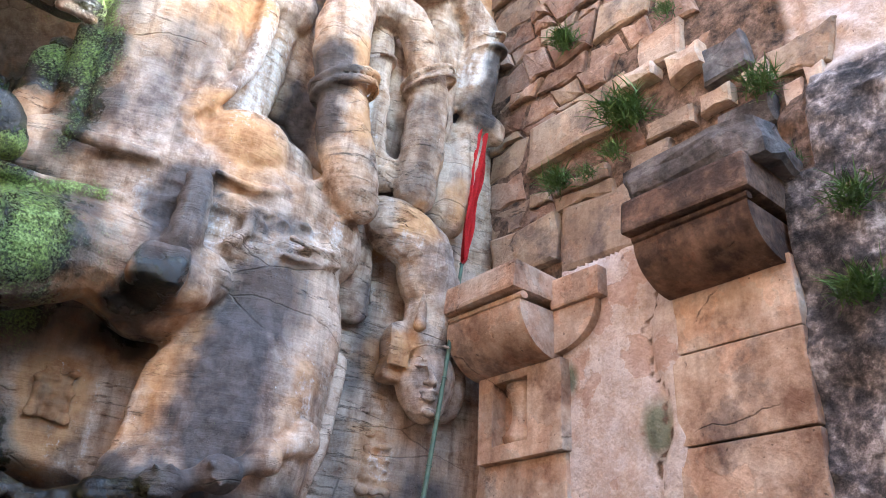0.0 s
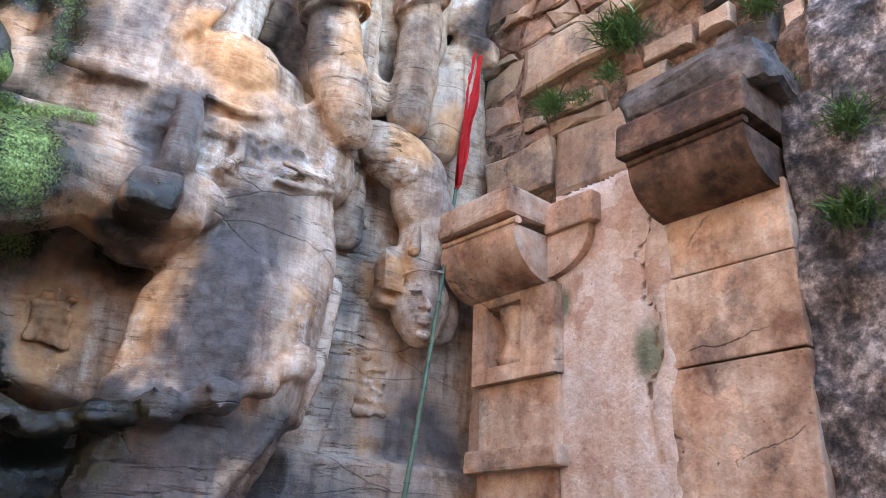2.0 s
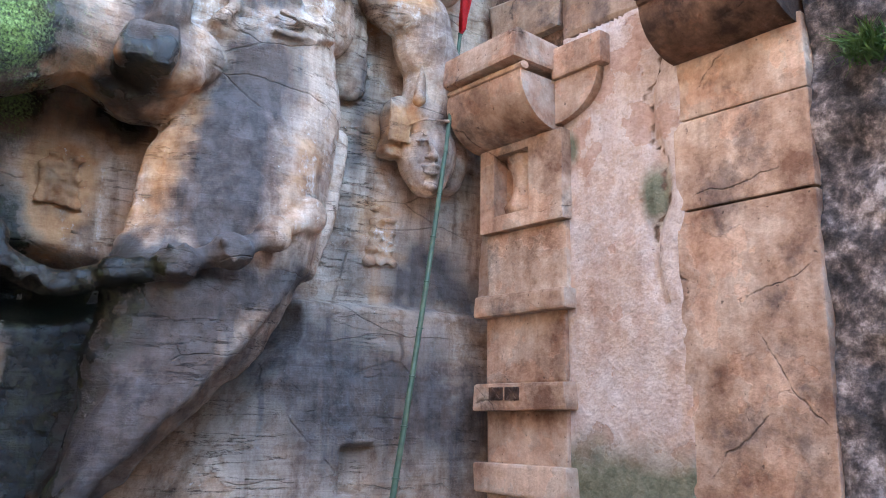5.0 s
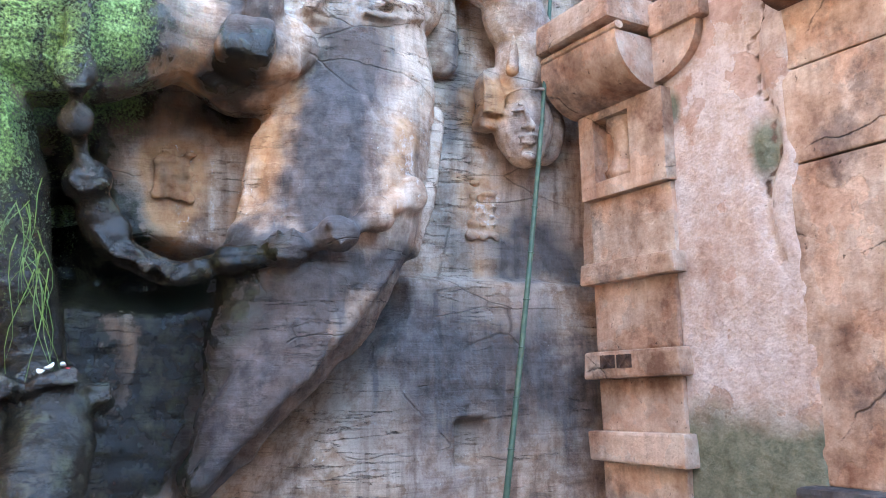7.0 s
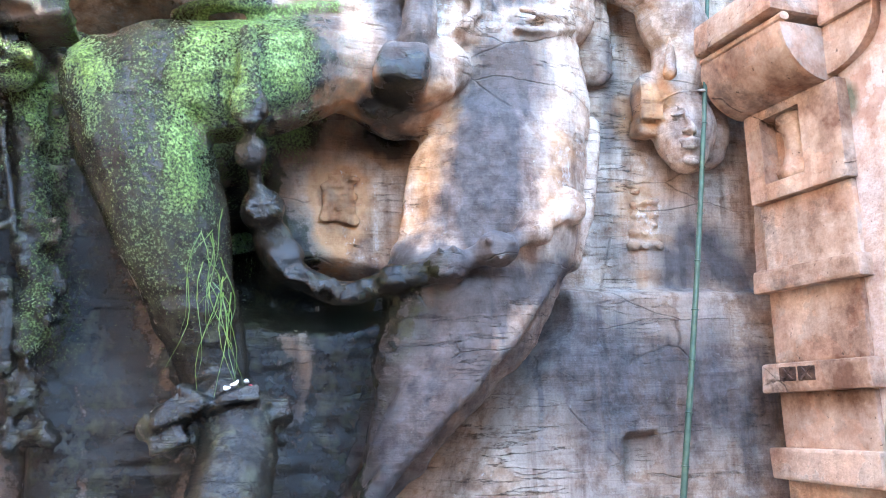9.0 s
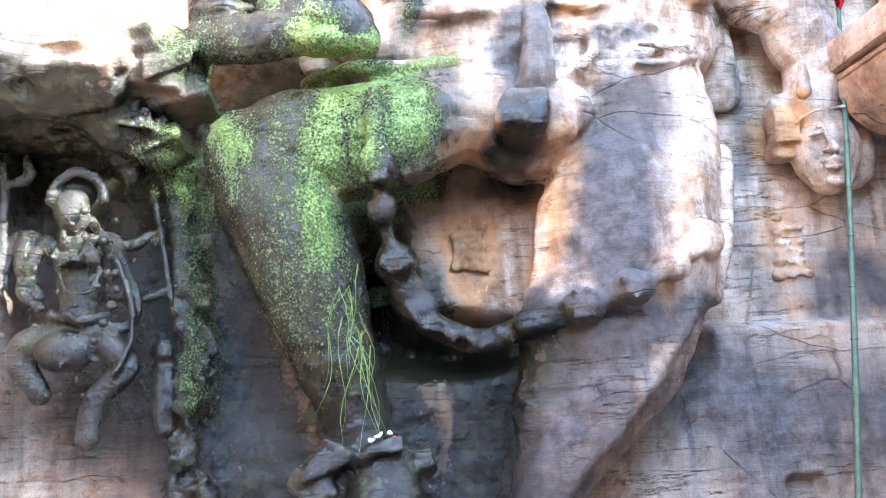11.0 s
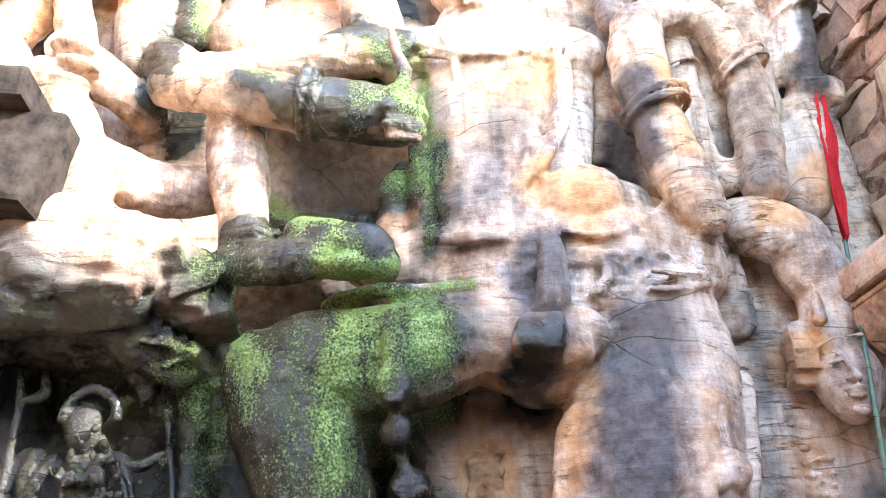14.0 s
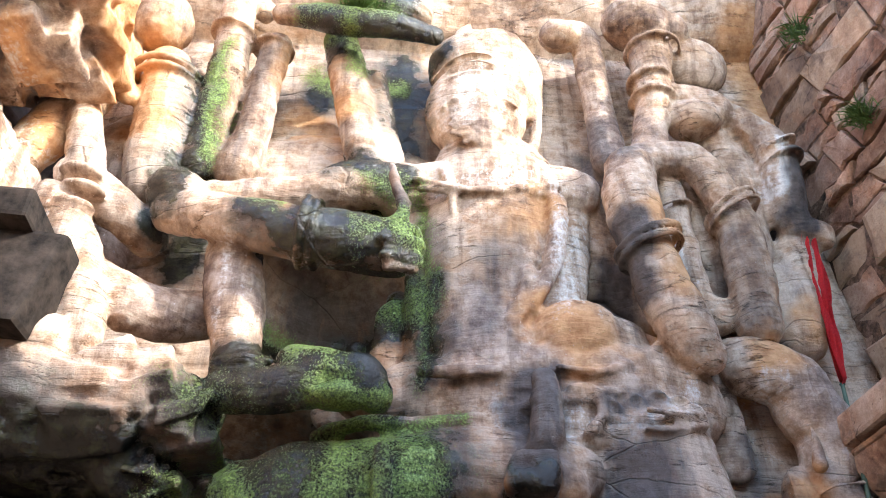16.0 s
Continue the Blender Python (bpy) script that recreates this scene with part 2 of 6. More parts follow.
def tube(bm, pts, flat=1.0, seg=14, steps=5, caps=True):
    """A limb: a rounded tube through (x, y, z, radius) points, flattened in depth by flat."""
    P = [Vector(p[:3]) for p in pts]
    Rr = [p[3] for p in pts]
    cs, rs = [], []
    n = len(P)
    for i in range(n - 1):
        p0, p1, p2, p3 = P[max(i - 1, 0)], P[i], P[i + 1], P[min(i + 2, n - 1)]
        for k in range(steps):
            u = k / steps
            cs.append(0.5 * ((2 * p1) + (p2 - p0) * u + (2 * p0 - 5 * p1 + 4 * p2 - p3) * u * u + (3 * p1 - p0 - 3 * p2 + p3) * u ** 3))
            w = u * u * (3 - 2 * u)
            rs.append(Rr[i] * (1 - w) + Rr[i + 1] * w)
    cs.append(P[-1])
    rs.append(Rr[-1])
    if caps:
        t0, t1 = (cs[0] - cs[1]).normalized(), (cs[-1] - cs[-2]).normalized()
        head = [(cs[0] + t0 * rs[0] * s, rs[0] * c) for s, c in ((0.98, 0.2), (0.8, 0.6), (0.45, 0.89))]
        tail = [(cs[-1] + t1 * rs[-1] * s, rs[-1] * c) for s, c in ((0.45, 0.89), (0.8, 0.6), (0.98, 0.2))]
        cs = [h[0] for h in head] + cs + [h[0] for h in tail]
        rs = [h[1] for h in head] + rs + [h[1] for h in tail]
    rings = []
    for i, c in enumerate(cs):
        t = (cs[min(i + 1, len(cs) - 1)] - cs[max(i - 1, 0)]).normalized()
        a = t.cross(Vector((0, 1, 0)))
        if a.length < 0.1:
            a = t.cross(Vector((0, 0, 1)))
        a.normalize()
        b = t.cross(a).normalized()
        rings.append([bm.verts.new(c + a * (rs[i] * math.cos(q)) + b * (rs[i] * flat * math.sin(q)))
                      for q in (2 * math.pi * k / seg for k in range(seg))])
    for r0, r1 in zip(rings, rings[1:]):
        for k in range(seg):
            bm.faces.new((r0[k], r0[(k + 1) % seg], r1[(k + 1) % seg], r1[k]))
    bm.faces.new(rings[0][::-1])
    bm.faces.new(rings[-1])


def blob(bm, p, scale=(1, 1, 1), turn=0.0):
    """An ellipsoid at (x, y, z, r), scaled, turned about the depth axis."""
    m = Matrix.Translation(p[:3]) @ Matrix.Rotation(radians(turn), 4, "Y") @ Matrix.Diagonal((p[3] * scale[0], p[3] * scale[1], p[3] * scale[2], 1))
    bmesh.ops.create_icosphere(bm, subdivisions=3, radius=1, matrix=m)


def ring(bm, p, along, r, thick, flat=1.0):
    """A band round a limb at (x, y, z) whose axis is along."""
    along = Vector(along).normalized()
    a = along.cross(Vector((0, 1, 0))).normalized()
    b = along.cross(a).normalized()
    c0 = Vector(p[:3])
    N, M = 20, 8
    vs = [[bm.verts.new(c0 + (a * math.cos(u) + b * flat * math.sin(u)) * (r + thick * math.cos(w)) + along * thick * math.sin(w))
           for w in (2 * math.pi * j / M for j in range(M))] for u in (2 * math.pi * i / N for i in range(N))]
    for i in range(N):
        for j in range(M):
            bm.faces.new((vs[i][j], vs[(i + 1) % N][j], vs[(i + 1) % N][(j + 1) % M], vs[i][(j + 1) % M]))


def block(bm, c, size, rot=None, bevel=0.02, jitter=0.0, rng=random):
    m = Matrix.Translation(c) @ (rot or Matrix.Identity(4)) @ Matrix.Diagonal((*size, 1))
    vs = bmesh.ops.create_cube(bm, size=1.0, matrix=m)["verts"]
    for v in vs:
        v.co += Vector((rng.uniform(-1, 1), rng.uniform(-1, 1), rng.uniform(-1, 1))) * jitter
    es = list({e for v in vs for e in v.link_edges})
    if bevel > 0:
        bmesh.ops.bevel(bm, geom=es, offset=bevel, segments=2, affect="EDGES", profile=0.6)


def fbm(x, y, z):
    return noise.noise((x, y, z)) + 0.5 * noise.noise((2.1 * x, 2.1 * y, 2.1 * z)) + 0.25 * noise.noise((4.3 * x, 4.3 * y, 4.3 * z))


def hashed(ix, iy, iz):
    h = (ix * 374761393 + iy * 668265263 + iz * 2147483647) & 0xFFFFFFFF
    h = ((h ^ (h >> 13)) * 1274126177) & 0xFFFFFFFF
    return ((h ^ (h >> 16)) & 0xFFFF) / 32767.5 - 1.0


def grain_noise(p):
    """Smooth value noise in -1..1 for an array of points."""
    i = np.floor(p).astype(np.int64)
    q = p - i
    q = q * q * (3 - 2 * q)
    out = 0.0
    for a in (0, 1):
        for b in (0, 1):
            for c in (0, 1):
                w = (q[:, 0] if a else 1 - q[:, 0]) * (q[:, 1] if b else 1 - q[:, 1]) * (q[:, 2] if c else 1 - q[:, 2])
                out = out + w * hashed(i[:, 0] + a, i[:, 1] + b, i[:, 2] + c)
    return out


def stroke(v, x0, z0, x1, z1, r, soft=0.75):
    """1 within r of the segment (x0, z0)-(x1, z1) on the wall's plane, fading to 0."""
    d = np.array((x1 - x0, z1 - z0))
    L2 = max(d @ d, 1e-9)
    u = np.clip(((v[:, 0] - x0) * d[0] + (v[:, 2] - z0) * d[1]) / L2, 0, 1)
    q = np.hypot(v[:, 0] - x0 - u * d[0], v[:, 2] - z0 - u * d[1])
    return np.clip((r * (1 + soft) - q) / (2 * r * soft), 0, 1)


def verts_of(me):
    co = np.empty(len(me.vertices) * 3, dtype=np.float32)
    me.vertices.foreach_get("co", co)
    return co.reshape(-1, 3)


STAINS = {"moss": [], "soot_shade": [], "ochre": [], "lime": [], "wet": []}


def stain(kind, *s):
    STAINS[kind].append(s)


def carry_stains(ob):
    co = verts_of(ob.data).copy()
    k = co.astype(float)
    co[:, 0] += 0.06 * grain_noise(k * (2.3, 2.3, 1.3)) + 0.05 * grain_noise(k * (7, 7, 4) + 5) + 0.03 * grain_noise(k * 19 + 3)
    co[:, 2] += 0.08 * grain_noise(k * 2.3 + 31) + 0.06 * grain_noise(k * 7 + 17) + 0.03 * grain_noise(k * 19 + 9)
    for kind, strokes in STAINS.items():
        w = np.zeros(len(co))
        for s in strokes:
            if len(s) == 3:
                s = (s[0], s[1], s[0], s[1], s[2])
            k = s[5] if len(s) > 5 else 1.0
            w = np.maximum(w, k * {"moss": 0.82, "ochre": 1.2, "lime": 0.92}.get(kind, 1.0) * stroke(co, *s[:5]))
        at = ob.data.attributes.new(kind, "FLOAT", "POINT")
        at.data.foreach_set("value", np.clip(w, 0, 1).astype(np.float32))


def sculpt(name, bm, mat, voxel, relief=0.012, smooth_n=4):
    """Fuses the rough forms into one carved, weathered skin."""
    ob = link(name, bm, mat)
    m = ob.modifiers.new("fuse", "REMESH")
    m.mode, m.voxel_size, m.use_smooth_shade = "VOXEL", voxel, True
    s = ob.modifiers.new("wear", "SMOOTH")
    s.factor, s.iterations = 0.5, smooth_n
    dg = bpy.context.evaluated_depsgraph_get()
    dg.update()
    me = bpy.data.meshes.new_from_object(ob.evaluated_get(dg))
    ob.modifiers.clear()
    old = ob.data
    ob.data = me
    bpy.data.meshes.remove(old)
    co = verts_of(me).copy()
    no = np.empty(len(co) * 3, dtype=np.float32)
    me.vertices.foreach_get("normal", no)
    no = no.reshape(-1, 3)
    k = co.astype(float)
    d = grain_noise(k * (3.1, 3.1, 4.5)) + 0.8 * grain_noise(k * (8, 8, 13)) + 0.35 * grain_noise(k * (27, 27, 36)) - 1.2 * np.abs(grain_noise(k * (4, 4, 7) + 40)) - 0.8 * np.abs(grain_noise(k * (10, 10, 15) + 70))
    me.vertices.foreach_set("co", (co + no * (d * relief)[:, None]).astype(np.float32).ravel())
    me.update()
    return smooth(ob)


def sheet(name, mat, nx, nz, fn, thick=0.0):
    """A grid whose point for (u, v) in 0..1 is fn(u, v)."""
    me = bpy.data.meshes.new(name)
    vs = [fn(i / nx, j / nz) for j in range(nz + 1) for i in range(nx + 1)]
    fs = [(j * (nx + 1) + i, j * (nx + 1) + i + 1, (j + 1) * (nx + 1) + i + 1, (j + 1) * (nx + 1) + i) for j in range(nz) for i in range(nx)]
    me.from_pydata(vs, [], fs)
    me.update()
    me.materials.append(mat)
    ob = new(name, me)
    if thick:
        m = ob.modifiers.new("thickness", "SOLIDIFY")
        m.thickness, m.offset, m.use_rim = abs(thick), (1 if thick > 0 else -1), True
    return smooth(ob)


# ---- stains on the rock, in the wall's plane; a few put shade into colour ----
stain("moss", -0.62, 3.35, -0.45, 2.35, 0.32, 0.40)
stain("moss", -0.45, 3.50, 0.25, 3.42, 0.30, 0.38)
stain("moss", -1.2, 3.9, -0.9, 3.75, 0.2, 0.45)
stain("moss", -1.15, 3.2, -1.12, 2.0, 0.12, 0.42)
stain("moss", -0.89, 3.61, -0.78, 3.25, 0.13, 0.85)
stain("moss", -0.38, 3.78, -0.04, 3.66, 0.14, 1.0)
stain("moss", -0.25, 3.63, -0.32, 3.16, 0.16, 0.9)
stain("moss", 0.16, 3.58, 0.18, 3.29, 0.17, 0.9)
stain("moss", -0.08, 3.28, -0.05, 3.08, 0.11, 0.85)
stain("moss", -0.35, 2.96, -0.35, 2.63, 0.13, 0.8)
stain("moss", -0.84, 3.28, -0.77, 2.97, 0.10, 0.55)
stain("moss", -0.38, 3.73, 0.44, 3.84, 0.08, 0.9)
stain("moss", -0.61, 4.14, -0.35, 4.06, 0.13, 0.8)
stain("moss", -0.77, 5.17, -0.96, 5.21, 0.11, 0.8)
stain("moss", -0.01, 4.99, 0.14, 4.83, 0.14, 0.85)
stain("moss", 0.19, 5.80, 0.21, 5.05, 0.07, 0.8)
stain("moss", 0.18, 5.10, 0.14, 4.19, 0.09, 0.5)
stain("moss", 0.05, 5.83, -0.20, 5.84, 0.11, 0.7)
stain("moss", -1.50, 7.39, -1.51, 6.14, 0.09, 0.9)
stain("moss", -0.41, 7.43, -0.37, 7.13, 0.09, 0.8)
stain("moss", -0.76, 7.65, -0.07, 7.58, 0.15, 0.85)
stain("moss", -1.20, 3.44, -1.30, 3.23, 0.14, 0.7)
stain("moss", -1.22, 3.37, -1.19, 2.98, 0.16, 0.5)
stain("moss", -0.20, 4.89, 0.18, 5.06, 0.11, 0.6)
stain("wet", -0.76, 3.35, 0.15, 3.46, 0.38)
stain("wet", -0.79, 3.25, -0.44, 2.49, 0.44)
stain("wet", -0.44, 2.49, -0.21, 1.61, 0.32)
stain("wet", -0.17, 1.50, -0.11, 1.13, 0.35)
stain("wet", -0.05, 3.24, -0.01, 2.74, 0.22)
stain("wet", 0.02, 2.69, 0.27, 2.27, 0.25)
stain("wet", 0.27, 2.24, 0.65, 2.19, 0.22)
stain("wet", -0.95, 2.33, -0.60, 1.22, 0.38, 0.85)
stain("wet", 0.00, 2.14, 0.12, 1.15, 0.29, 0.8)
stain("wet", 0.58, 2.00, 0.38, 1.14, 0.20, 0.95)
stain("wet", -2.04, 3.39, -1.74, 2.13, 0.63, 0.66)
stain("soot_shade", -2.04, 3.39, -1.74, 2.13, 0.63, 0.85)
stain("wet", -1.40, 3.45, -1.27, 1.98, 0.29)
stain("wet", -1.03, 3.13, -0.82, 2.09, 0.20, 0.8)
stain("soot_shade", -2.20, 3.76, -1.26, 3.66, 0.17, 0.4)
stain("wet", -0.75, 3.94, -0.23, 3.96, 0.20)
stain("wet", -0.22, 3.91, -0.10, 3.79, 0.13)
stain("wet", -1.06, 3.95, -0.41, 4.05, 0.22)
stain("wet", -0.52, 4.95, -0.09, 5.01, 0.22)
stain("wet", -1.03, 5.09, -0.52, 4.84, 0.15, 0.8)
stain("wet", -0.52, 6.10, 0.02, 5.94, 0.17)
stain("wet", -0.01, 7.88, 0.01, 6.66, 0.24, 0.85)
stain("wet", -1.61, 7.20, -1.57, 6.05, 0.20, 0.7)
stain("wet", -1.65, 6.02, -1.66, 5.40, 0.21, 0.9)
stain("wet", -0.74, 7.41, 0.27, 7.48, 0.20, 0.9)
stain("wet", 0.18, 4.97, 0.17, 4.24, 0.17, 0.75)
stain("wet", -0.25, 5.16, -0.42, 5.15, 0.25, 0.8)
stain("soot_shade", 1.43, 3.57, 1.19, 2.52, 0.23, 0.86)
stain("soot_shade", 1.41, 2.23, 0.78, 2.27, 0.19, 0.75)
stain("soot_shade", 0.79, 1.84, 0.67, 1.15, 0.25, 0.8)
stain("soot_shade", 1.03, 2.34, 1.32, 2.44, 0.13, 0.7)
stain("soot_shade", 1.80, 2.37, 1.58, 2.16, 0.13, 0.75)
stain("soot_shade", 0.58, 2.24, 0.95, 2.32, 0.14, 0.9)
stain("soot_shade", 0.77, 3.36, 0.82, 3.49, 0.17, 0.95)
stain("soot_shade", 0.90, 4.05, 0.87, 3.75, 0.12, 0.95)
stain("soot_shade", 1.56, 4.00, 1.30, 3.93, 0.16, 0.6)
stain("soot_shade", 0.58, 4.17, 0.90, 4.03, 0.18, 0.45)
stain("soot_shade", 1.96, 1.81, 3.16, 1.53, 0.65, 0.66)
stain("soot_shade", 2.78, 2.48, 3.38, 2.45, 0.24, 0.6)
stain("soot_shade", 2.34, 3.97, 2.38, 3.35, 0.16, 0.6)
stain("soot_shade", 2.24, 1.30, 2.24, 1.30, 0.51, 0.45)
stain("soot_shade", 0.78, 5.41, 0.57, 4.57, 0.23, 0.5)
stain("soot_shade", 3.22, 6.18, 3.14, 5.75, 0.18, 0.9)
stain("soot_shade", 1.63, 6.64, 1.73, 6.15, 0.19, 0.6)
stain("soot_shade", 1.61, 5.33, 1.63, 4.87, 0.16, 0.9)
stain("soot_shade", -0.38, 7.84, -0.27, 6.43, 0.16, 0.5)
stain("soot_shade", -1.19, 7.30, -1.26, 6.13, 0.18, 0.6)
stain("soot_shade", 2.51, 5.39, 2.50, 4.68, 0.20, 0.55)
stain("soot_shade", -2.17, 3.97, -2.00, 3.62, 0.22, 0.8)
stain("soot_shade", -1.06, 3.72, -1.31, 3.82, 0.20, 0.7)
stain("ochre", 0.98, 4.56, 1.25, 4.35, 0.24, 0.65)
stain("ochre", 1.87, 5.45, 2.00, 4.84, 0.15, 0.75)
stain("ochre", 0.73, 5.35, 1.04, 5.58, 0.21, 0.55)
stain("ochre", 2.50, 4.45, 2.61, 4.45, 0.16, 0.8)
stain("ochre", 2.51, 3.56, 2.50, 3.48, 0.15, 0.9)
stain("ochre", 0.51, 2.96, 0.51, 2.70, 0.16, 1.0)
stain("soot_shade", 0.51, 2.95, 0.51, 2.76, 0.11, 0.5)
stain("ochre", 0.36, 3.22, 1.08, 3.29, 0.18, 0.5)
stain("ochre", 0.72, 2.60, 0.23, 2.70, 0.31, 0.3)
stain("ochre", 1.01, 3.11, 0.93, 2.63, 0.13, 0.5)
stain("ochre", 2.57, 2.99, 2.62, 2.64, 0.23, 0.45)
stain("ochre", -2.07, 7.40, -2.02, 6.47, 0.27, 0.7)
stain("ochre", -0.59, 5.19, -0.04, 5.00, 0.37, 0.75)
stain("ochre", -0.86, 7.19, -0.52, 6.63, 0.24, 0.55)
stain("ochre", -2.80, 6.56, -2.43, 5.83, 0.13, 0.6)
stain("ochre", 3.47, 8.29, 3.42, 7.43, 0.38, 0.6)
stain("ochre", 2.90, 4.95, 2.97, 4.76, 0.16, 0.6)
stain("lime", 1.25, 5.48, 1.25, 4.77, 0.23, 0.5)
stain("lime", 0.55, 6.73, 0.66, 7.17, 0.34, 0.45)
stain("lime", 1.12, 5.93, 0.41, 5.96, 0.22, 0.5)
stain("lime", 1.96, 4.21, 1.54, 3.85, 0.21, 0.4)
stain("lime", 0.75, 3.89, 1.13, 3.81, 0.24, 0.4)
stain("lime", 1.85, 3.30, 1.66, 2.48, 0.13, 0.3)
stain("lime", 1.95, 1.52, 2.77, 1.83, 0.34, 0.3)
stain("lime", 0.65, 2.42, 0.73, 2.93, 0.25, 0.3)
stain("lime", -1.07, 4.85, -0.96, 4.33, 0.17, 0.35)
stain("lime", -2.71, 6.03, -2.26, 5.10, 0.30, 0.4)
stain("lime", 2.09, 5.40, 2.13, 4.80, 0.09, 0.6)
stain("lime", 3.10, 6.41, 2.97, 6.02, 0.09, 0.7)
stain("lime", 2.44, 4.24, 2.46, 3.89, 0.16, 0.4)
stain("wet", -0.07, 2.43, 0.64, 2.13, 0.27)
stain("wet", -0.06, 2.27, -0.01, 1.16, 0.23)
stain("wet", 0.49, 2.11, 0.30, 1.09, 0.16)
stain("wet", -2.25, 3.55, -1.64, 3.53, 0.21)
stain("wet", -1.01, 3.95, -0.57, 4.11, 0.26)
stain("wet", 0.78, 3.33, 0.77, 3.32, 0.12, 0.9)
stain("soot_shade", 0.89, 4.05, 0.87, 3.75, 0.20)
stain("soot_shade", 0.85, 3.60, 0.77, 3.28, 0.19, 0.9)
stain("soot_shade", 1.35, 3.35, 1.15, 2.52, 0.26, 0.62)
# darkens the overhanging shelf at upper left in place of underside shade
stain("soot_shade", -3.01, 6.68, -2.74, 6.50, 0.30, 0.9)
# wet rock in the caves behind the garland, their shade painted in too
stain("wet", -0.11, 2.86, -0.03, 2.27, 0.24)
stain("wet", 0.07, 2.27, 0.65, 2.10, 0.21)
# the shin's shadow on the cliff below it, painted as a dark stroke
stain("soot_shade", 1.75, 2.28, 0.81, 1.12, 0.20, 0.6)
# shade of the hollow behind the forearm, put into the stone's colour
stain("soot_shade", -0.63, 5.41, -0.04, 5.21, 0.49, 0.72)
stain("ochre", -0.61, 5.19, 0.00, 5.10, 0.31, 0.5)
# black of the gap beneath the broken hand: shade painted as wetness
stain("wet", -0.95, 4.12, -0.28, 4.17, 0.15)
stain("soot_shade", 2.28, 3.02, 2.40, 2.48, 0.23, 0.5)
stain("soot_shade", 2.96, 2.64, 3.24, 2.37, 0.23, 0.7)
stain("soot_shade", 0.91, 4.09, 0.87, 3.67, 0.16)
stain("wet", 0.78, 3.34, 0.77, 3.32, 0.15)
stain("soot_shade", 1.14, 2.13, 0.81, 1.47, 0.28, 0.95)
stain("soot_shade", 1.51, 2.20, 1.69, 2.33, 0.16, 0.7)
stain("ochre", 1.24, 1.91, 0.91, 1.52, 0.09, 0.45)
stain("ochre", 2.59, 2.75, 2.67, 2.64, 0.23, 0.45)
stain("lime", 2.51, 2.79, 2.72, 2.80, 0.12, 0.4)
stain("wet", -1.16, 2.12, -1.11, 1.23, 0.33)
stain("ochre", 1.70, 3.15, 1.63, 2.55, 0.13, 0.4)
stain("ochre", 0.57, 4.57, 0.80, 5.15, 0.24, 0.35)
stain("ochre", 1.28, 3.77, 1.66, 3.46, 0.17, 0.35)
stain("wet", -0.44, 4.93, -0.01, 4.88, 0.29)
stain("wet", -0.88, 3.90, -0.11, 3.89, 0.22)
stain("soot_shade", -0.31, 3.99, -0.08, 3.85, 0.16, 0.8)

# ---- the cliff ----
WALL = 5.0


SLOT = (2.389, 4.9, 1.236)
CAVE, CAVE2 = (-0.104, 5.0, 2.583), (0.372, 5.0, 2.257)
UNDER = (1.71, 2.14, 0.84, 1.05)
HOLLOW, GAP = (-0.471, 5.2, 5.128), (-0.824, 5.1, 4.171)


def cliff(u, v):
    x, z = -3.6 + 8.2 * u, -0.3 + 11.8 * v
    y = WALL + 0.05 * fbm(x * 0.9, 3.3, z * 0.9) + 0.012 * fbm(x * 2.5, 1.0, z * 14)
    y -= 0.16 * max(0.0, min(1.0, (2.32 - z) / 0.05)) * max(0.0, min(1.0, (x - 0.9) / 0.5))
    y += 0.012 * (noise.noise((x * 1.2, 0.0, z * 30)) > 0.42)
    over = max(0.0, z - 8.15)
    y -= min(1.2, 0.9 * over ** 0.6) * (0.75 + 0.4 * fbm(x * 0.8, 7.0, z * 0.7)) if over > 0 else 0.0
    y += 0.9 * max(0.0, 1 - math.hypot((x - HOLLOW[0]) / 0.75, (z - HOLLOW[2]) / 0.75) ** 2) ** 0.7
    y += 1.2 * max(0.0, 1 - math.hypot((x - GAP[0]) / 0.85, (z - GAP[2]) / 0.3) ** 2)
    y += 0.8 * max(0.0, 1 - math.hypot((x - CAVE[0]) / 0.30, (z - CAVE[2]) / 0.55) ** 2) ** 1.6 + 0.7 * max(0.0, 1 - math.hypot((x - CAVE2[0]) / 0.60, (z - CAVE2[2]) / 0.26) ** 2) ** 2
    y += 0.45 * float(stroke(np.array(((x, y, z),)), *UNDER, 0.17)[0])
    if -2.36 < x < -1.2 and z < 3.8:
        y += 0.28 * min(1.0, (3.8 - z) * 6) * min(1.0, (x + 2.36) * 12, (-1.2 - x) * 12)
    if SLOT[0] - 0.1 < x < SLOT[0] + 0.1 and SLOT[2] - 0.15 < z < SLOT[2] + 0.13:
        y += 0.1
    return (x, y, z)


tagged(sheet("wall_cliff", ROCK, 330, 440, cliff, -1.4), "weathered sandstone cliff face with bedding lines and seepage stains", "cliff", kind="structure")
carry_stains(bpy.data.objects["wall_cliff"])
# unseen wall, added to keep low sky light off the cliff
tagged(sheet("wall_back", ROCK, 60, 40, lambda u, v: (-9 + 20 * u, -6.0 + 0.4 * fbm(u * 9, 2, v * 5), -0.2 + (5.6 + 0.7 * fbm(u * 6, 1, 1)) * v), 0.6),
       "unseen rock wall added behind the camera to block low sky light", "wall", kind="structure")
carry_stains(bpy.data.objects["wall_back"])
tagged(sheet("ground", EARTH, 60, 60, lambda u, v: ((u - 0.5) * abs(u - 0.5) * 800, (v - 0.5) * abs(v - 0.5) * 800, 0.0)),
       "stony trodden earth at the foot of the cliff", "ground", kind="structure")


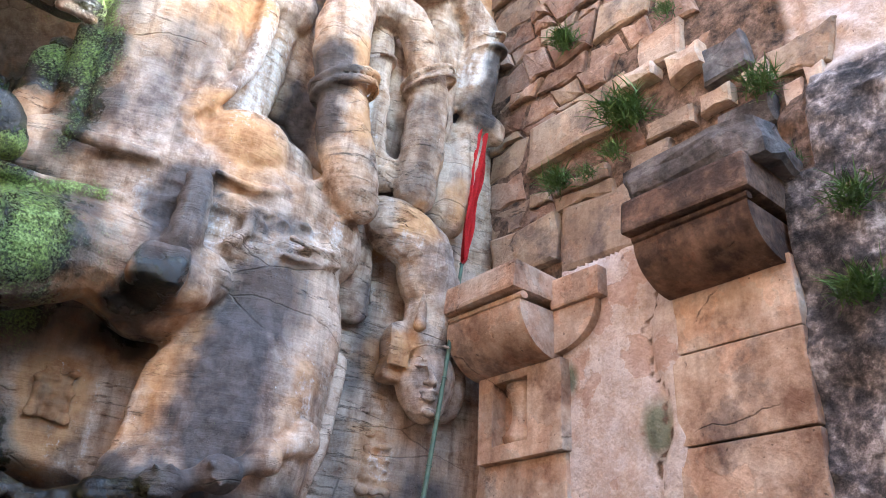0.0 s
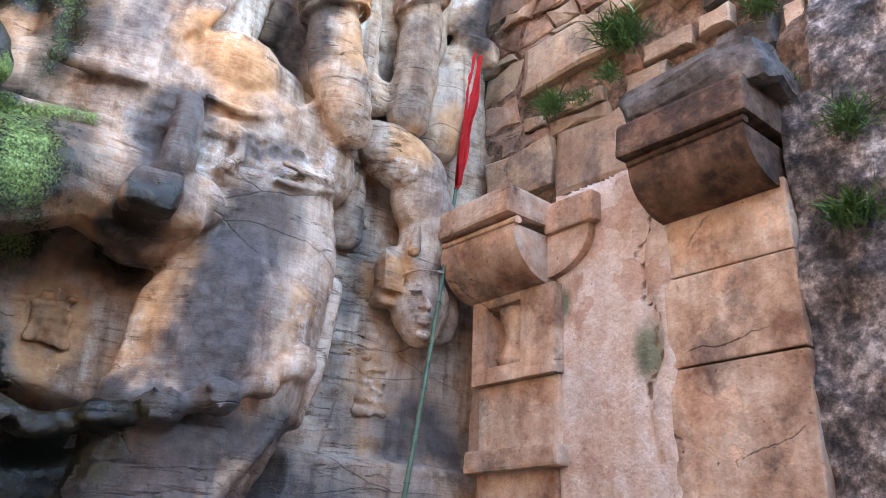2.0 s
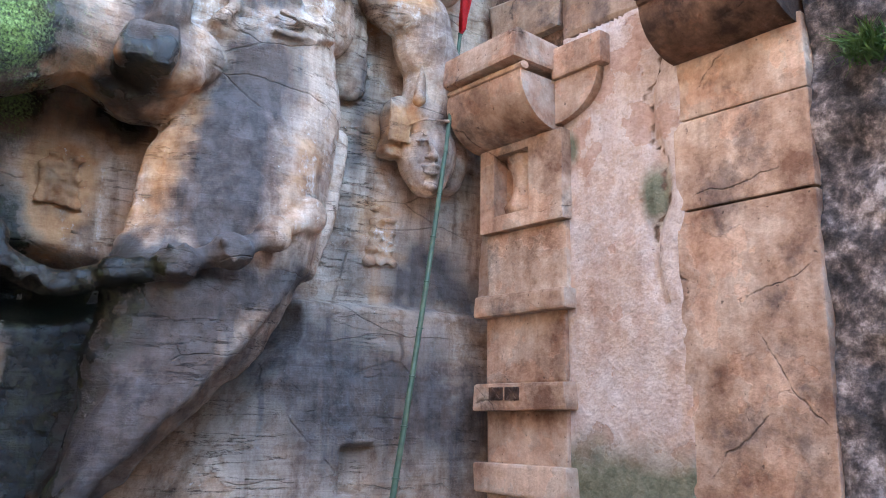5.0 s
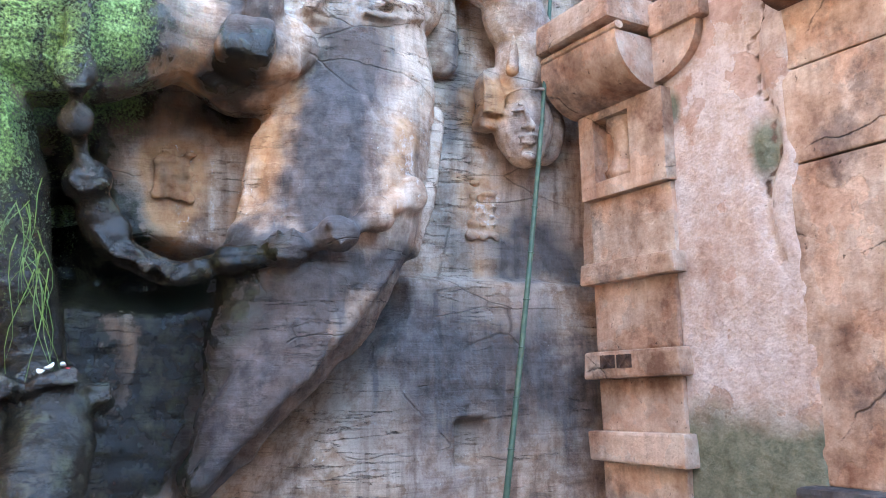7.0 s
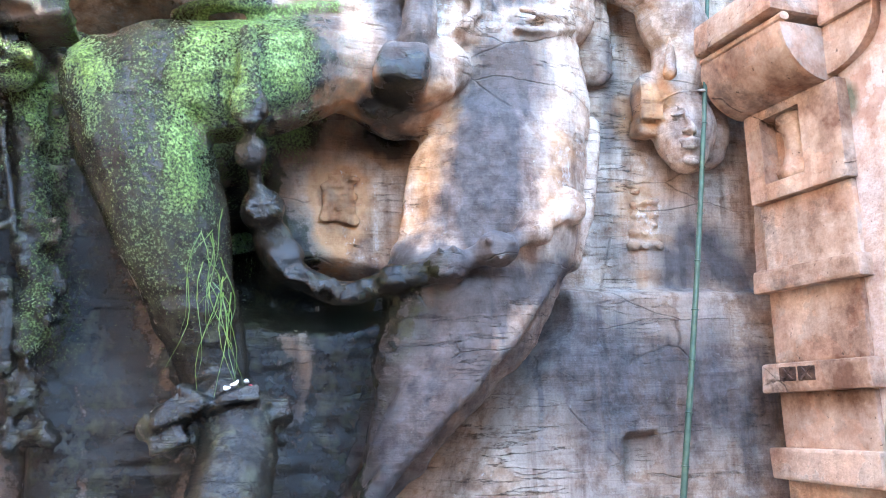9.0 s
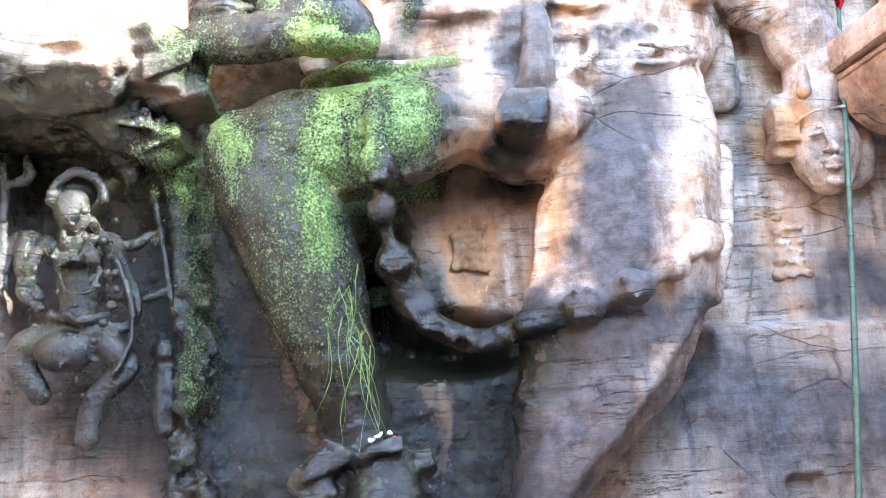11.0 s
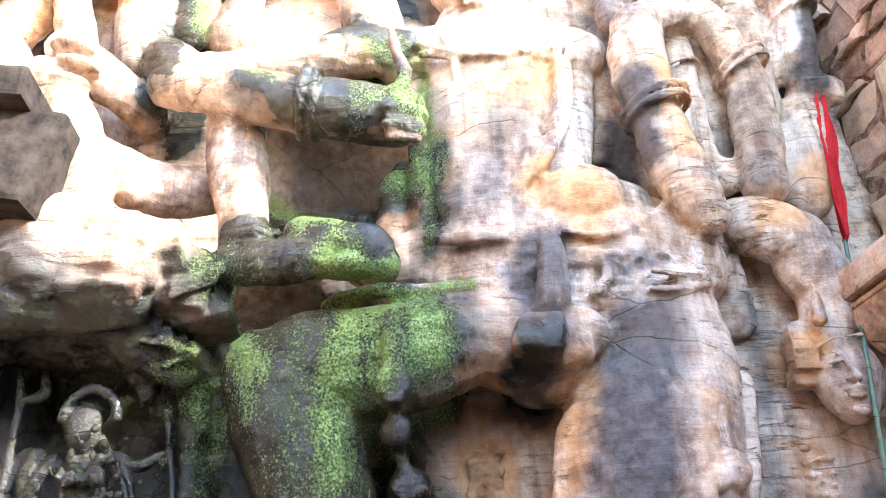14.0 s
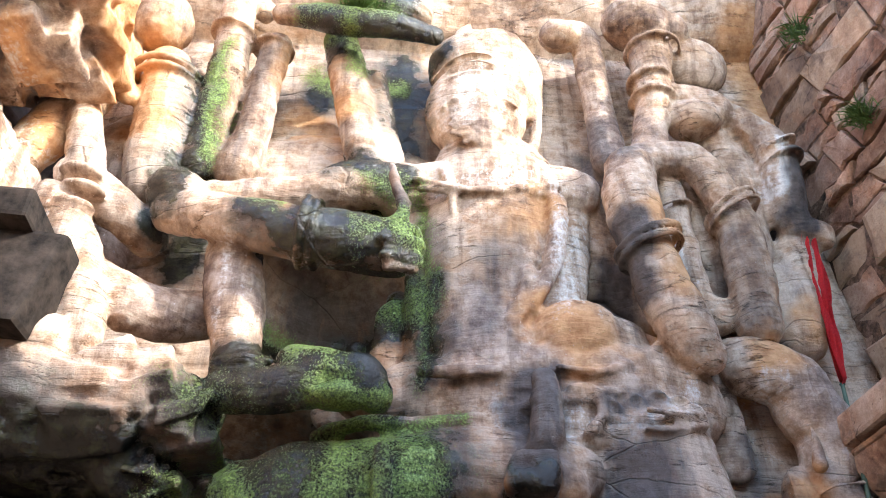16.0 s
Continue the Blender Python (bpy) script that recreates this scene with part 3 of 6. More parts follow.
# ---- the great statue ----
def great_statue():
    bm = bmesh.new()
    # rock left standing behind the arms
    blob(bm, (2.198, 5.0, 5.851, 0.878), (1.0, 0.35, 1.2))
    blob(bm, (-0.686, 5.0, 6.29, 0.705), (1.6, 0.35, 0.8))
    blob(bm, (-2.103, 5.0, 6.225, 0.554), (1.2, 0.5, 1.6))
    blob(bm, (-2.401, 4.9, 5.266, 0.455), (0.9, 0.6, 2.0))
    blob(bm, (-2.01, 4.8, 3.775, 0.393), (1.8, 0.6, 0.7))
    blob(bm, (1.524, 4.95, 5.783, 0.363), (0.8, 0.6, 1.8))
    # torso, waist and belly
    tube(bm, [(0.744, 4.75, 6.119, 0.546), (0.685, 4.72, 5.448, 0.53), (0.638, 4.74, 4.847, 0.458), (0.728, 4.72, 4.381, 0.491)], 0.62)
    tube(bm, [(1.275, 4.8, 6.065, 0.274), (1.227, 4.76, 5.446, 0.235), (1.143, 4.72, 4.897, 0.241), (1.309, 4.7, 4.471, 0.459)], 0.7)
    blob(bm, (1.212, 4.55, 4.552, 0.321), (1.0, 0.75, 0.9))
    tube(bm, [(0.154, 4.8, 6.077, 0.227), (0.221, 4.78, 5.265, 0.167), (0.184, 4.8, 4.459, 0.153)], 0.9)
    tube(bm, [(0.063, 4.7, 5.95, 0.265), (0.64, 4.65, 6.05, 0.223), (1.366, 4.7, 6.008, 0.247)], 0.8)
    # hips and belt
    tube(bm, [(0.128, 4.75, 4.174, 0.294), (0.744, 4.65, 4.173, 0.365), (1.409, 4.62, 4.212, 0.367), (1.867, 4.7, 4.141, 0.333)], 0.75)
    tube(bm, [(0.556, 4.5, 3.911, 0.077), (0.933, 4.38, 3.994, 0.048), (1.286, 4.38, 4.024, 0.056), (1.691, 4.5, 4.142, 0.079), (1.956, 4.65, 4.116, 0.096)], 1.0)
    tube(bm, [(0.511, 4.5, 3.757, 0.062), (0.938, 4.38, 3.687, 0.047), (1.512, 4.4, 3.834, 0.055), (2.01, 4.65, 3.99, 0.066)], 1.0)
    # standing leg: thigh, knee and the shin that turns back
    tube(bm, [(1.482, 4.7, 3.827, 0.546), (1.597, 4.66, 3.423, 0.464), (1.474, 4.64, 3.005, 0.536), (1.389, 4.62, 2.642, 0.559), (1.306, 4.58, 2.409, 0.501), (1.15, 4.5, 2.114, 0.49), (0.979, 4.46, 1.795, 0.36), (0.821, 4.5, 1.432, 0.216), (0.634, 4.58, 1.091, 0.092)], 0.72, 20)
    tube(bm, [(1.671, 4.4, 2.333, 0.072), (1.302, 4.2, 1.913, 0.073), (0.933, 4.18, 1.552, 0.07), (0.595, 4.3, 1.136, 0.063)], 1.0)
    tube(bm, [(1.405, 4.38, 2.262, 0.192), (1.136, 4.28, 1.905, 0.183), (0.834, 4.28, 1.554, 0.148), (0.594, 4.4, 1.155, 0.089)], 0.8)
    tube(bm, [(2.085, 4.7, 3.313, 0.08), (2.012, 4.64, 2.843, 0.078), (1.86, 4.6, 2.437, 0.09)], 1.0)
    tube(bm, [(1.242, 4.5, 3.45, 0.055), (0.926, 4.5, 2.941, 0.059), (0.829, 4.5, 2.535, 0.045)], 1.0)
    blob(bm, (0.818, 4.5, 2.443, 0.071))
    # raised leg: thigh, knee, shin, foot
    tube(bm, [(0.854, 4.6, 3.526, 0.382), (0.43, 4.5, 3.552, 0.289), (-0.048, 4.4, 3.38, 0.345), (-0.502, 4.38, 3.333, 0.34), (-0.732, 4.42, 3.286, 0.286)], 0.9)
    tube(bm, [(-0.765, 4.42, 3.322, 0.277), (-0.631, 4.4, 3.098, 0.355), (-0.47, 4.38, 2.665, 0.32), (-0.317, 4.44, 2.196, 0.243), (-0.211, 4.5, 1.844, 0.185), (-0.162, 4.5, 1.609, 0.177)], 0.95)
    tube(bm, [(-0.322, 4.4, 1.556, 0.114), (-0.126, 4.25, 1.607, 0.182), (-0.063, 4.05, 1.398, 0.185), (-0.103, 3.85, 1.168, 0.198)], 0.9)
    tube(bm, [(-0.428, 4.4, 1.476, 0.079), (-0.286, 4.28, 1.543, 0.067), (-0.127, 4.25, 1.69, 0.056), (-0.018, 4.2, 1.687, 0.05)], 1.0)
    rg = random.Random(31)
    FX, FY, FZ = (-0.135, 4.15, 1.581)
    for k in range(26):
        block(bm, (FX + rg.uniform(-0.3, 0.26), FY + rg.uniform(-0.12, 0.2), FZ + rg.uniform(-0.12, 0.1)), (rg.uniform(0.1, 0.24), 0.22, rg.uniform(0.06, 0.14)), Matrix.Rotation(radians(rg.uniform(-40, 40)), 4, "Y"), 0.02, 0.03, rg)
    # belt roll on the raised thigh
    tube(bm, [(-0.44, 4.38, 3.726, 0.047), (-0.204, 4.34, 3.793, 0.06), (0.165, 4.36, 3.812, 0.051), (0.516, 4.45, 3.886, 0.059)], 1.0, 10)
    # broken stub at the loins
    tube(bm, [(0.905, 4.26, 4.07, 0.095), (0.90, 4.24, 3.90, 0.105), (0.885, 4.26, 3.66, 0.115), (0.87, 4.36, 3.52, 0.13)], 0.9)
    blob(bm, (0.96, 4.4, 3.529, 0.251), (1.1, 0.8, 0.8))
    block(bm, (0.799, 4.22, 3.395), (0.30, 0.46, 0.26), Matrix.Rotation(radians(14), 4, "Y") @ Matrix.Rotation(radians(-14), 4, "Z"), 0.07, 0.02, random.Random(3))
    blob(bm, (0.88, 4.3, 3.398, 0.202), (1.2, 0.9, 0.8))
    blob(bm, (0.72, 4.46, 3.88, 0.15), (1.0, 0.5, 1.1))
    ring(bm, (0.72, 4.43, 3.88), (0, 1, 0.1), 0.16, 0.022)
    blob(bm, (1.09, 4.43, 3.88, 0.16), (1.0, 0.5, 1.1))
    ring(bm, (1.10, 4.40, 3.88), (0, 1, 0.1), 0.17, 0.022)
    for k in range(30):
        q = k / 29
        blob(bm, (1.28 + 0.62 * q, 4.345 + 0.2 * q * q, 4.02 + 0.10 * q + 0.025 * (k % 2), 0.026))
    for k, (cx, cz) in enumerate(((1.30, 3.92), (1.47, 3.96), (1.62, 4.0), (1.76, 3.99), (1.86, 3.95))):
        ring(bm, (cx, 4.33 + 0.05 * k * k / 8, cz), (0, 1, 0.1), 0.055, 0.02)
        blob(bm, (cx + 0.05, 4.33 + 0.05 * k * k / 8, cz - 0.06, 0.04), (1.3, 0.7, 0.7), 20 * k)
    # head, hair and neck
    blob(bm, (0.633, 4.64, 6.832, 0.441), (1.0, 0.72, 1.12))
    blob(bm, (0.691, 4.68, 7.446, 0.488), (0.98, 0.72, 0.85))
    blob(bm, (0.797, 4.75, 7.381, 0.561), (0.85, 0.7, 1.2))
    tube(bm, [(0.661, 4.7, 6.452, 0.28), (0.669, 4.7, 6.099, 0.316)], 0.8)
    tube(bm, [(0.549, 4.5, 7.649, 0.101), (0.533, 4.5, 7.789, 0.062), (0.598, 4.5, 7.896, 0.026)], 1.0, 10)
    for k in range(70):
        q = k * 2.399
        e = (k / 70) ** 0.5
        blob(bm, (0.61 + 0.22 * math.cos(q) * e, 4.37 + 0.07 * e * e, 6.52 + 0.27 * math.sin(q) * e, 0.032), (1.3, 0.8, 1.0))
    # hair bands, brows and closed lids
    for lift, r in ((0.0, 0.014), (0.12, 0.016), (0.24, 0.014)):
        tube(bm, [(0.25, 4.56, 6.93 + lift, r), (0.42, 4.40, 7.03 + lift, r), (0.655, 4.335, 7.06 + lift, r), (0.88, 4.42, 7.04 + lift, r), (1.04, 4.58, 6.93 + lift, r)], 1.0, 8)
    for c in (0.455, 0.815):
        tube(bm, [(c - 0.13, 4.42, 6.66, 0.016), (c, 4.365, 6.74, 0.02), (c + 0.13, 4.40, 6.68, 0.016)], 1.0, 8)
        blob(bm, (c, 4.42, 6.64, 0.055), (1.5, 0.6, 0.6))
    for k in range(16):
        q = k / 15
        blob(bm, (0.36 + 0.62 * q, 4.50 - 0.06 * math.sin(q * 3.14), 7.46 + 0.10 * math.sin(q * 3.14) + 0.03 * (k % 2), 0.05), (0.8, 0.8, 1.3))
    blob(bm, (1.082, 4.7, 7.035, 0.118), (0.7, 0.8, 1.6))
    tube(bm, [(1.242, 4.75, 7.65, 0.052), (1.157, 4.7, 6.751, 0.048), (1.013, 4.65, 6.224, 0.055)], 1.0, 10)
    # necklaces and the garment's hanging end
    tube(bm, [(0.121, 4.45, 5.877, 0.038), (0.351, 4.4, 5.771, 0.038), (0.683, 4.38, 5.721, 0.038), (1.207, 4.5, 5.904, 0.043)], 1.0, 10)
    tube(bm, [(0.318, 4.5, 6.043, 0.052), (0.395, 4.42, 5.791, 0.042), (0.392, 4.45, 5.565, 0.029)], 1.0, 10)
    tube(bm, [(0.668, 4.5, 4.419, 0.066), (0.752, 4.48, 4.628, 0.056), (0.857, 4.46, 4.801, 0.054), (0.915, 4.46, 5.044, 0.063)], 0.9, 10)
    # small forearm laid on the waist
    tube(bm, [(1.189, 4.5, 5.728, 0.094), (1.135, 4.46, 5.255, 0.081), (1.016, 4.45, 4.92, 0.062), (0.901, 4.47, 4.74, 0.055)], 1.0)
    # forearm across the chest with a fist
    tube(bm, [(-1.542, 4.28, 5.332, 0.162), (-1.139, 4.15, 5.184, 0.187), (-0.744, 4.08, 5.027, 0.19), (-0.373, 4.05, 4.936, 0.21), (-0.047, 4.1, 4.919, 0.211)], 0.9)
    tube(bm, [(-1.638, 4.5, 5.717, 0.228), (-1.471, 4.35, 5.397, 0.197)], 0.9)
    ring(bm, (-0.596, 4.07, 5.006), (1, 0, -0.12), 0.23, 0.03)
    ring(bm, (-0.523, 4.07, 4.994), (1, 0, -0.12), 0.225, 0.022)
    tube(bm, [(-0.051, 3.95, 4.992, 0.047), (0.113, 4.0, 4.993, 0.047), (0.126, 4.05, 4.955, 0.044)], 1.0, 10)
    tube(bm, [(-0.082, 3.9, 4.828, 0.049), (0.124, 3.98, 4.865, 0.05), (0.141, 4.05, 4.862, 0.043)], 1.0, 10)
    tube(bm, [(-0.078, 3.9, 4.711, 0.048), (0.114, 3.98, 4.755, 0.049), (0.134, 4.05, 4.757, 0.043)], 1.0, 10)
    tube(bm, [(-0.059, 3.95, 4.655, 0.041), (0.098, 4.0, 4.673, 0.042)], 1.0, 10)
    tube(bm, [(-0.051, 4.0, 5.001, 0.065), (0.037, 4.0, 5.175, 0.059), (-0.024, 4.05, 5.449, 0.046), (-0.048, 4.1, 5.66, 0.036)], 1.0, 10)
    tube(bm, [(-0.232, 4.0, 5.018, 0.058), (-0.051, 3.95, 4.992, 0.047), (0.048, 3.95, 5.082, 0.044)], 1.0, 10)
    # shoulder mass and elbow behind it
    tube(bm, [(0.061, 4.65, 5.993, 0.199), (-0.373, 4.6, 5.926, 0.217), (-0.79, 4.6, 5.79, 0.171), (-1.355, 4.55, 5.691, 0.167)], 0.9)
    # upper arm that drops to a second forearm and broken hand
    tube(bm, [(-1.096, 4.38, 5.058, 0.198), (-1.032, 4.34, 4.657, 0.203), (-0.956, 4.3, 4.293, 0.165), (-0.929, 4.28, 4.009, 0.166)], 0.9)
    tube(bm, [(-0.965, 4.25, 3.954, 0.15), (-0.722, 4.15, 3.903, 0.147), (-0.434, 4.1, 3.918, 0.153)], 0.9)
    tube(bm, [(-0.582, 4.15, 4.092, 0.118), (-0.376, 4.1, 3.992, 0.155), (-0.178, 4.08, 3.912, 0.153), (-0.096, 4.08, 3.842, 0.114)], 1.0)
    blob(bm, (-0.183, 4.05, 4.004, 0.109), (1.2, 1, 0.8), 20)
    blob(bm, (-0.297, 4.05, 3.804, 0.125), (1.4, 1, 0.6))
    tube(bm, [(-1.012, 4.2, 4.093, 0.066), (-0.842, 4.15, 4.086, 0.072), (-0.753, 4.2, 4.118, 0.047)], 1.0, 10)
    # outer arm curving in from the left
    tube(bm, [(-1.909, 4.3, 4.733, 0.173), (-1.658, 4.4, 4.614, 0.181), (-1.446, 4.55, 4.657, 0.193), (-1.257, 4.65, 4.753, 0.191)], 0.9)
    tube(bm, [(-1.782, 4.34, 4.678, 0.18), (-1.7, 4.36, 4.606, 0.186)], 0.95)
    # the tangle of broken arms at the left edge
    tube(bm, [(-2.458, 4.45, 6.96, 0.278), (-2.592, 4.4, 6.35, 0.225), (-2.816, 4.4, 5.852, 0.205), (-3.017, 4.4, 5.509, 0.197)], 0.8)
    tube(bm, [(-2.402, 4.3, 6.376, 0.129), (-2.224, 4.28, 5.705, 0.144), (-2.213, 4.3, 5.348, 0.131)], 0.9)
    tube(bm, [(-2.418, 4.4, 7.425, 0.125), (-2.336, 4.4, 6.978, 0.148), (-2.169, 4.4, 6.638, 0.089)], 0.9)
    ring(bm, (-2.53, 4.28, 6.251), (0, 1, 0.0), 0.14, 0.05)
    tube(bm, [(-2.278, 4.3, 5.666, 0.16), (-2.075, 4.35, 5.504, 0.178), (-1.879, 4.45, 5.39, 0.159), (-1.788, 4.6, 5.363, 0.162)], 0.9)
    tube(bm, [(-2.335, 4.2, 5.355, 0.144), (-2.084, 4.2, 4.971, 0.175), (-1.922, 4.2, 4.487, 0.165), (-1.859, 4.2, 4.245, 0.14)], 0.9)
    for k, (dx, w) in enumerate(((0.0, 0.10), (0.05, 0.11), (0.02, 0.10))):
        blob(bm, (-2.17 + dx, 4.15, 5.55 - 0.16 * k, 0.13), (1.3, 0.9, 0.45), 8)
    blob(bm, (-2.033, 4.15, 4.17, 0.196), (0.9, 0.9, 1.0))
    blob(bm, (-2.045, 4.15, 3.946, 0.222), (0.9, 0.8, 1.2), 10)
    blob(bm, (-1.891, 4.6, 4.209, 0.247), (0.9, 0.7, 1.0))
    block(bm, (-1.38, 4.35, 3.919), (0.3, 0.4, 0.34), Matrix.Rotation(radians(8), 4, "Y"), 0.04, 0.04, random.Random(6))
    blob(bm, (-1.229, 4.35, 3.802, 0.195), (0.9, 0.8, 1.0))
    # raised arms, left of the head
    tube(bm, [(-1.976, 4.55, 7.19, 0.202), (-1.901, 4.55, 6.691, 0.248), (-1.905, 4.6, 6.22, 0.238), (-1.893, 4.65, 5.904, 0.215)], 0.9)
    ring(bm, (-1.97, 4.55, 7.041), (0.05, 0, 1), 0.27, 0.04, 0.95)
    ring(bm, (-1.944, 4.55, 6.934), (0.05, 0, 1), 0.27, 0.03, 0.95)
    blob(bm, (-2.124, 4.5, 7.746, 0.301), (0.9, 0.9, 1.1))
    blob(bm, (-2.34, 4.55, 7.242, 0.192), (0.7, 0.9, 1.4))
    tube(bm, [(-1.481, 4.45, 7.978, 0.153), (-1.487, 4.5, 7.628, 0.16), (-1.484, 4.55, 7.072, 0.172), (-1.538, 4.6, 6.497, 0.164), (-1.562, 4.62, 6.102, 0.14)], 0.95)
    ring(bm, (-1.5, 4.5, 7.611), (0.1, 0, 1), 0.18, 0.03)
    tube(bm, [(-1.109, 4.55, 7.519, 0.139), (-1.154, 4.58, 7.055, 0.144), (-1.186, 4.62, 6.537, 0.147), (-1.265, 4.65, 6.115, 0.194)], 0.95)
    ring(bm, (-1.134, 4.55, 7.478), (0.1, 0, 1), 0.16, 0.03)
    tube(bm, [(-1.259, 4.5, 7.981, 0.113), (-1.383, 4.5, 8.147, 0.125), (-1.51, 4.5, 8.318, 0.137)], 1.0)
    ring(bm, (-1.341, 4.45, 7.946), (0, 1, 0), 0.1, 0.04)
    tube(bm, [(-0.547, 4.55, 7.639, 0.162), (-0.441, 4.58, 7.099, 0.174), (-0.343, 4.62, 6.583, 0.167), (-0.23, 4.65, 6.102, 0.178)], 0.95)
    tube(bm, [(-0.255, 4.7, 7.256, 0.139), (-0.175, 4.7, 6.679, 0.151), (-0.075, 4.7, 6.158, 0.144)], 0.9)
    # raised arms, right of the head
    tube(bm, [(1.43, 4.6, 7.929, 0.18), (1.667, 4.6, 7.903, 0.158), (1.699, 4.64, 7.461, 0.143), (1.719, 4.68, 6.975, 0.138), (1.737, 4.7, 6.373, 0.168)], 0.9)
    blob(bm, (1.428, 4.5, 7.819, 0.176), (1.1, 0.8, 0.8))
    tube(bm, [(2.239, 4.5, 7.642, 0.205), (2.167, 4.5, 7.089, 0.166), (2.072, 4.52, 6.606, 0.15), (1.997, 4.55, 6.236, 0.173)], 0.95)
    ring(bm, (2.258, 4.5, 7.602), (0.0, 0, 1), 0.24, 0.03)
    ring(bm, (2.131, 4.5, 6.939), (0.0, 0, 1), 0.185, 0.03)
    ring(bm, (2.155, 4.5, 7.163), (0.0, 0, 1), 0.19, 0.025)
    blob(bm, (2.146, 4.45, 7.948, 0.304), (1.1, 0.9, 0.9), 15)
    blob(bm, (2.392, 4.5, 7.905, 0.237), (1.1, 0.9, 0.9))
    blob(bm, (2.646, 4.7, 7.678, 0.422), (0.9, 0.6, 0.8), 30)
    tube(bm, [(2.352, 4.6, 6.994, 0.221), (2.64, 4.6, 6.937, 0.22), (2.847, 4.65, 6.896, 0.147)], 0.9)
    blob(bm, (2.464, 4.55, 6.764, 0.249), (1.0, 0.8, 0.7))
    # forearms hanging on the right
    tube(bm, [(1.793, 4.45, 6.065, 0.203), (1.721, 4.38, 5.586, 0.224), (1.754, 4.36, 5.197, 0.183), (1.822, 4.36, 4.807, 0.206), (1.94, 4.4, 4.476, 0.192), (2.001, 4.42, 4.382, 0.161)], 0.9)
    ring(bm, (1.769, 4.36, 5.238), (0.35, 0, -1), 0.235, 0.032, 0.95)
    ring(bm, (1.775, 4.36, 5.157), (0.35, 0, -1), 0.235, 0.028, 0.95)
    tube(bm, [(1.892, 4.5, 6.181, 0.179), (2.181, 4.5, 6.259, 0.154), (2.354, 4.5, 6.204, 0.162), (2.471, 4.52, 5.98, 0.16), (2.556, 4.54, 5.649, 0.172), (2.554, 4.56, 5.177, 0.181), (2.53, 4.6, 4.713, 0.165)], 0.9)
    ring(bm, (2.545, 4.52, 5.758), (0.5, 0, -1), 0.22, 0.03, 0.95)
    ring(bm, (2.556, 4.52, 5.677), (0.5, 0, -1), 0.22, 0.028, 0.95)
    tube(bm, [(2.156, 4.65, 6.027, 0.117), (2.154, 4.65, 5.557, 0.121), (2.187, 4.68, 5.05, 0.107), (2.298, 4.7, 4.869, 0.161)], 0.9)
    ring(bm, (2.134, 4.64, 5.806), (0.2, 0, -1), 0.15, 0.02, 0.95)
    tube(bm, [(2.717, 4.7, 6.694, 0.194), (2.766, 4.75, 6.211, 0.233), (2.617, 4.8, 5.529, 0.307)], 0.6)
    tube(bm, [(2.843, 4.6, 6.949, 0.098), (2.937, 4.58, 6.752, 0.135), (3.096, 4.58, 6.519, 0.161), (3.091, 4.62, 6.103, 0.173), (3.109, 4.7, 5.811, 0.152)], 0.95)
    ring(bm, (3.13, 4.58, 6.467), (0.5, 0, -1), 0.18, 0.025)
    ring(bm, (3.127, 4.58, 6.322), (0.3, 0, -1), 0.185, 0.025)
    tube(bm, [(2.99, 4.7, 6.048, 0.119), (3.092, 4.7, 5.751, 0.134), (3.287, 4.7, 5.643, 0.132)], 0.9)
    tube(bm, [(3.153, 4.8, 5.663, 0.179), (2.996, 4.75, 5.126, 0.177), (2.913, 4.75, 4.774, 0.162)], 0.8)
    tube(bm, [(2.097, 4.8, 4.55, 0.237), (2.201, 4.85, 4.228, 0.153), (2.243, 4.9, 3.844, 0.148)], 0.6)
    # garland of skulls
    tube(bm, [(-0.051, 4.05, 3.497, 0.053), (-0.046, 4.02, 3.238, 0.069), (-0.043, 4.08, 3.049, 0.075)], 0.9, 12)
    tube(bm, [(-0.044, 4.1, 3.086, 0.044), (-0.032, 4.2, 2.907, 0.044), (0.005, 4.3, 2.752, 0.045), (0.039, 4.38, 2.556, 0.075), (0.117, 4.45, 2.385, 0.085), (0.334, 4.48, 2.250, 0.082), (0.519, 4.46, 2.200, 0.078), (0.708, 4.28, 2.241, 0.072), (0.983, 4.14, 2.31, 0.075), (1.254, 4.10, 2.398, 0.066), (1.486, 4.16, 2.523, 0.060), (1.79, 4.34, 2.708, 0.055)], 0.9, 12)
    for p, s in (((-0.043, 4.0, 3.086, 0.094), 1.15), ((-0.032, 4.15, 2.891, 0.081), 1.1), ((0.034, 4.32, 2.629, 0.108), 1.1), ((0.145, 4.4, 2.392, 0.109), 0.9), ((0.566, 4.36, 2.196, 0.079), 0.8), ((0.734, 4.25, 2.252, 0.09), 0.9), ((0.994, 4.1, 2.312, 0.113), 0.85), ((1.248, 4.06, 2.394, 0.113), 0.85), ((1.479, 4.12, 2.519, 0.098), 1.0), ((1.774, 4.32, 2.693, 0.092), 1.1), ((0.09, 4.38, 2.49, 0.10), 0.9)):
        blob(bm, (p[0], p[1], p[2], p[3] * 1.1), (1.0, 0.85, s))
    for p in ((-0.075, 3.88, 3.074, 0.019), (-0.005, 3.88, 3.078, 0.019), (-0.067, 4.02, 2.873, 0.017), (0.005, 4.02, 2.87, 0.017)):
        ring(bm, p, (0, 1, 0), 0.036, 0.018)
    tube(bm, [(-0.081, 3.92, 2.984, 0.017), (-0.041, 3.9, 2.968, 0.019), (0.007, 3.92, 2.989, 0.017)], 1.0, 8)
    rg = random.Random(71)
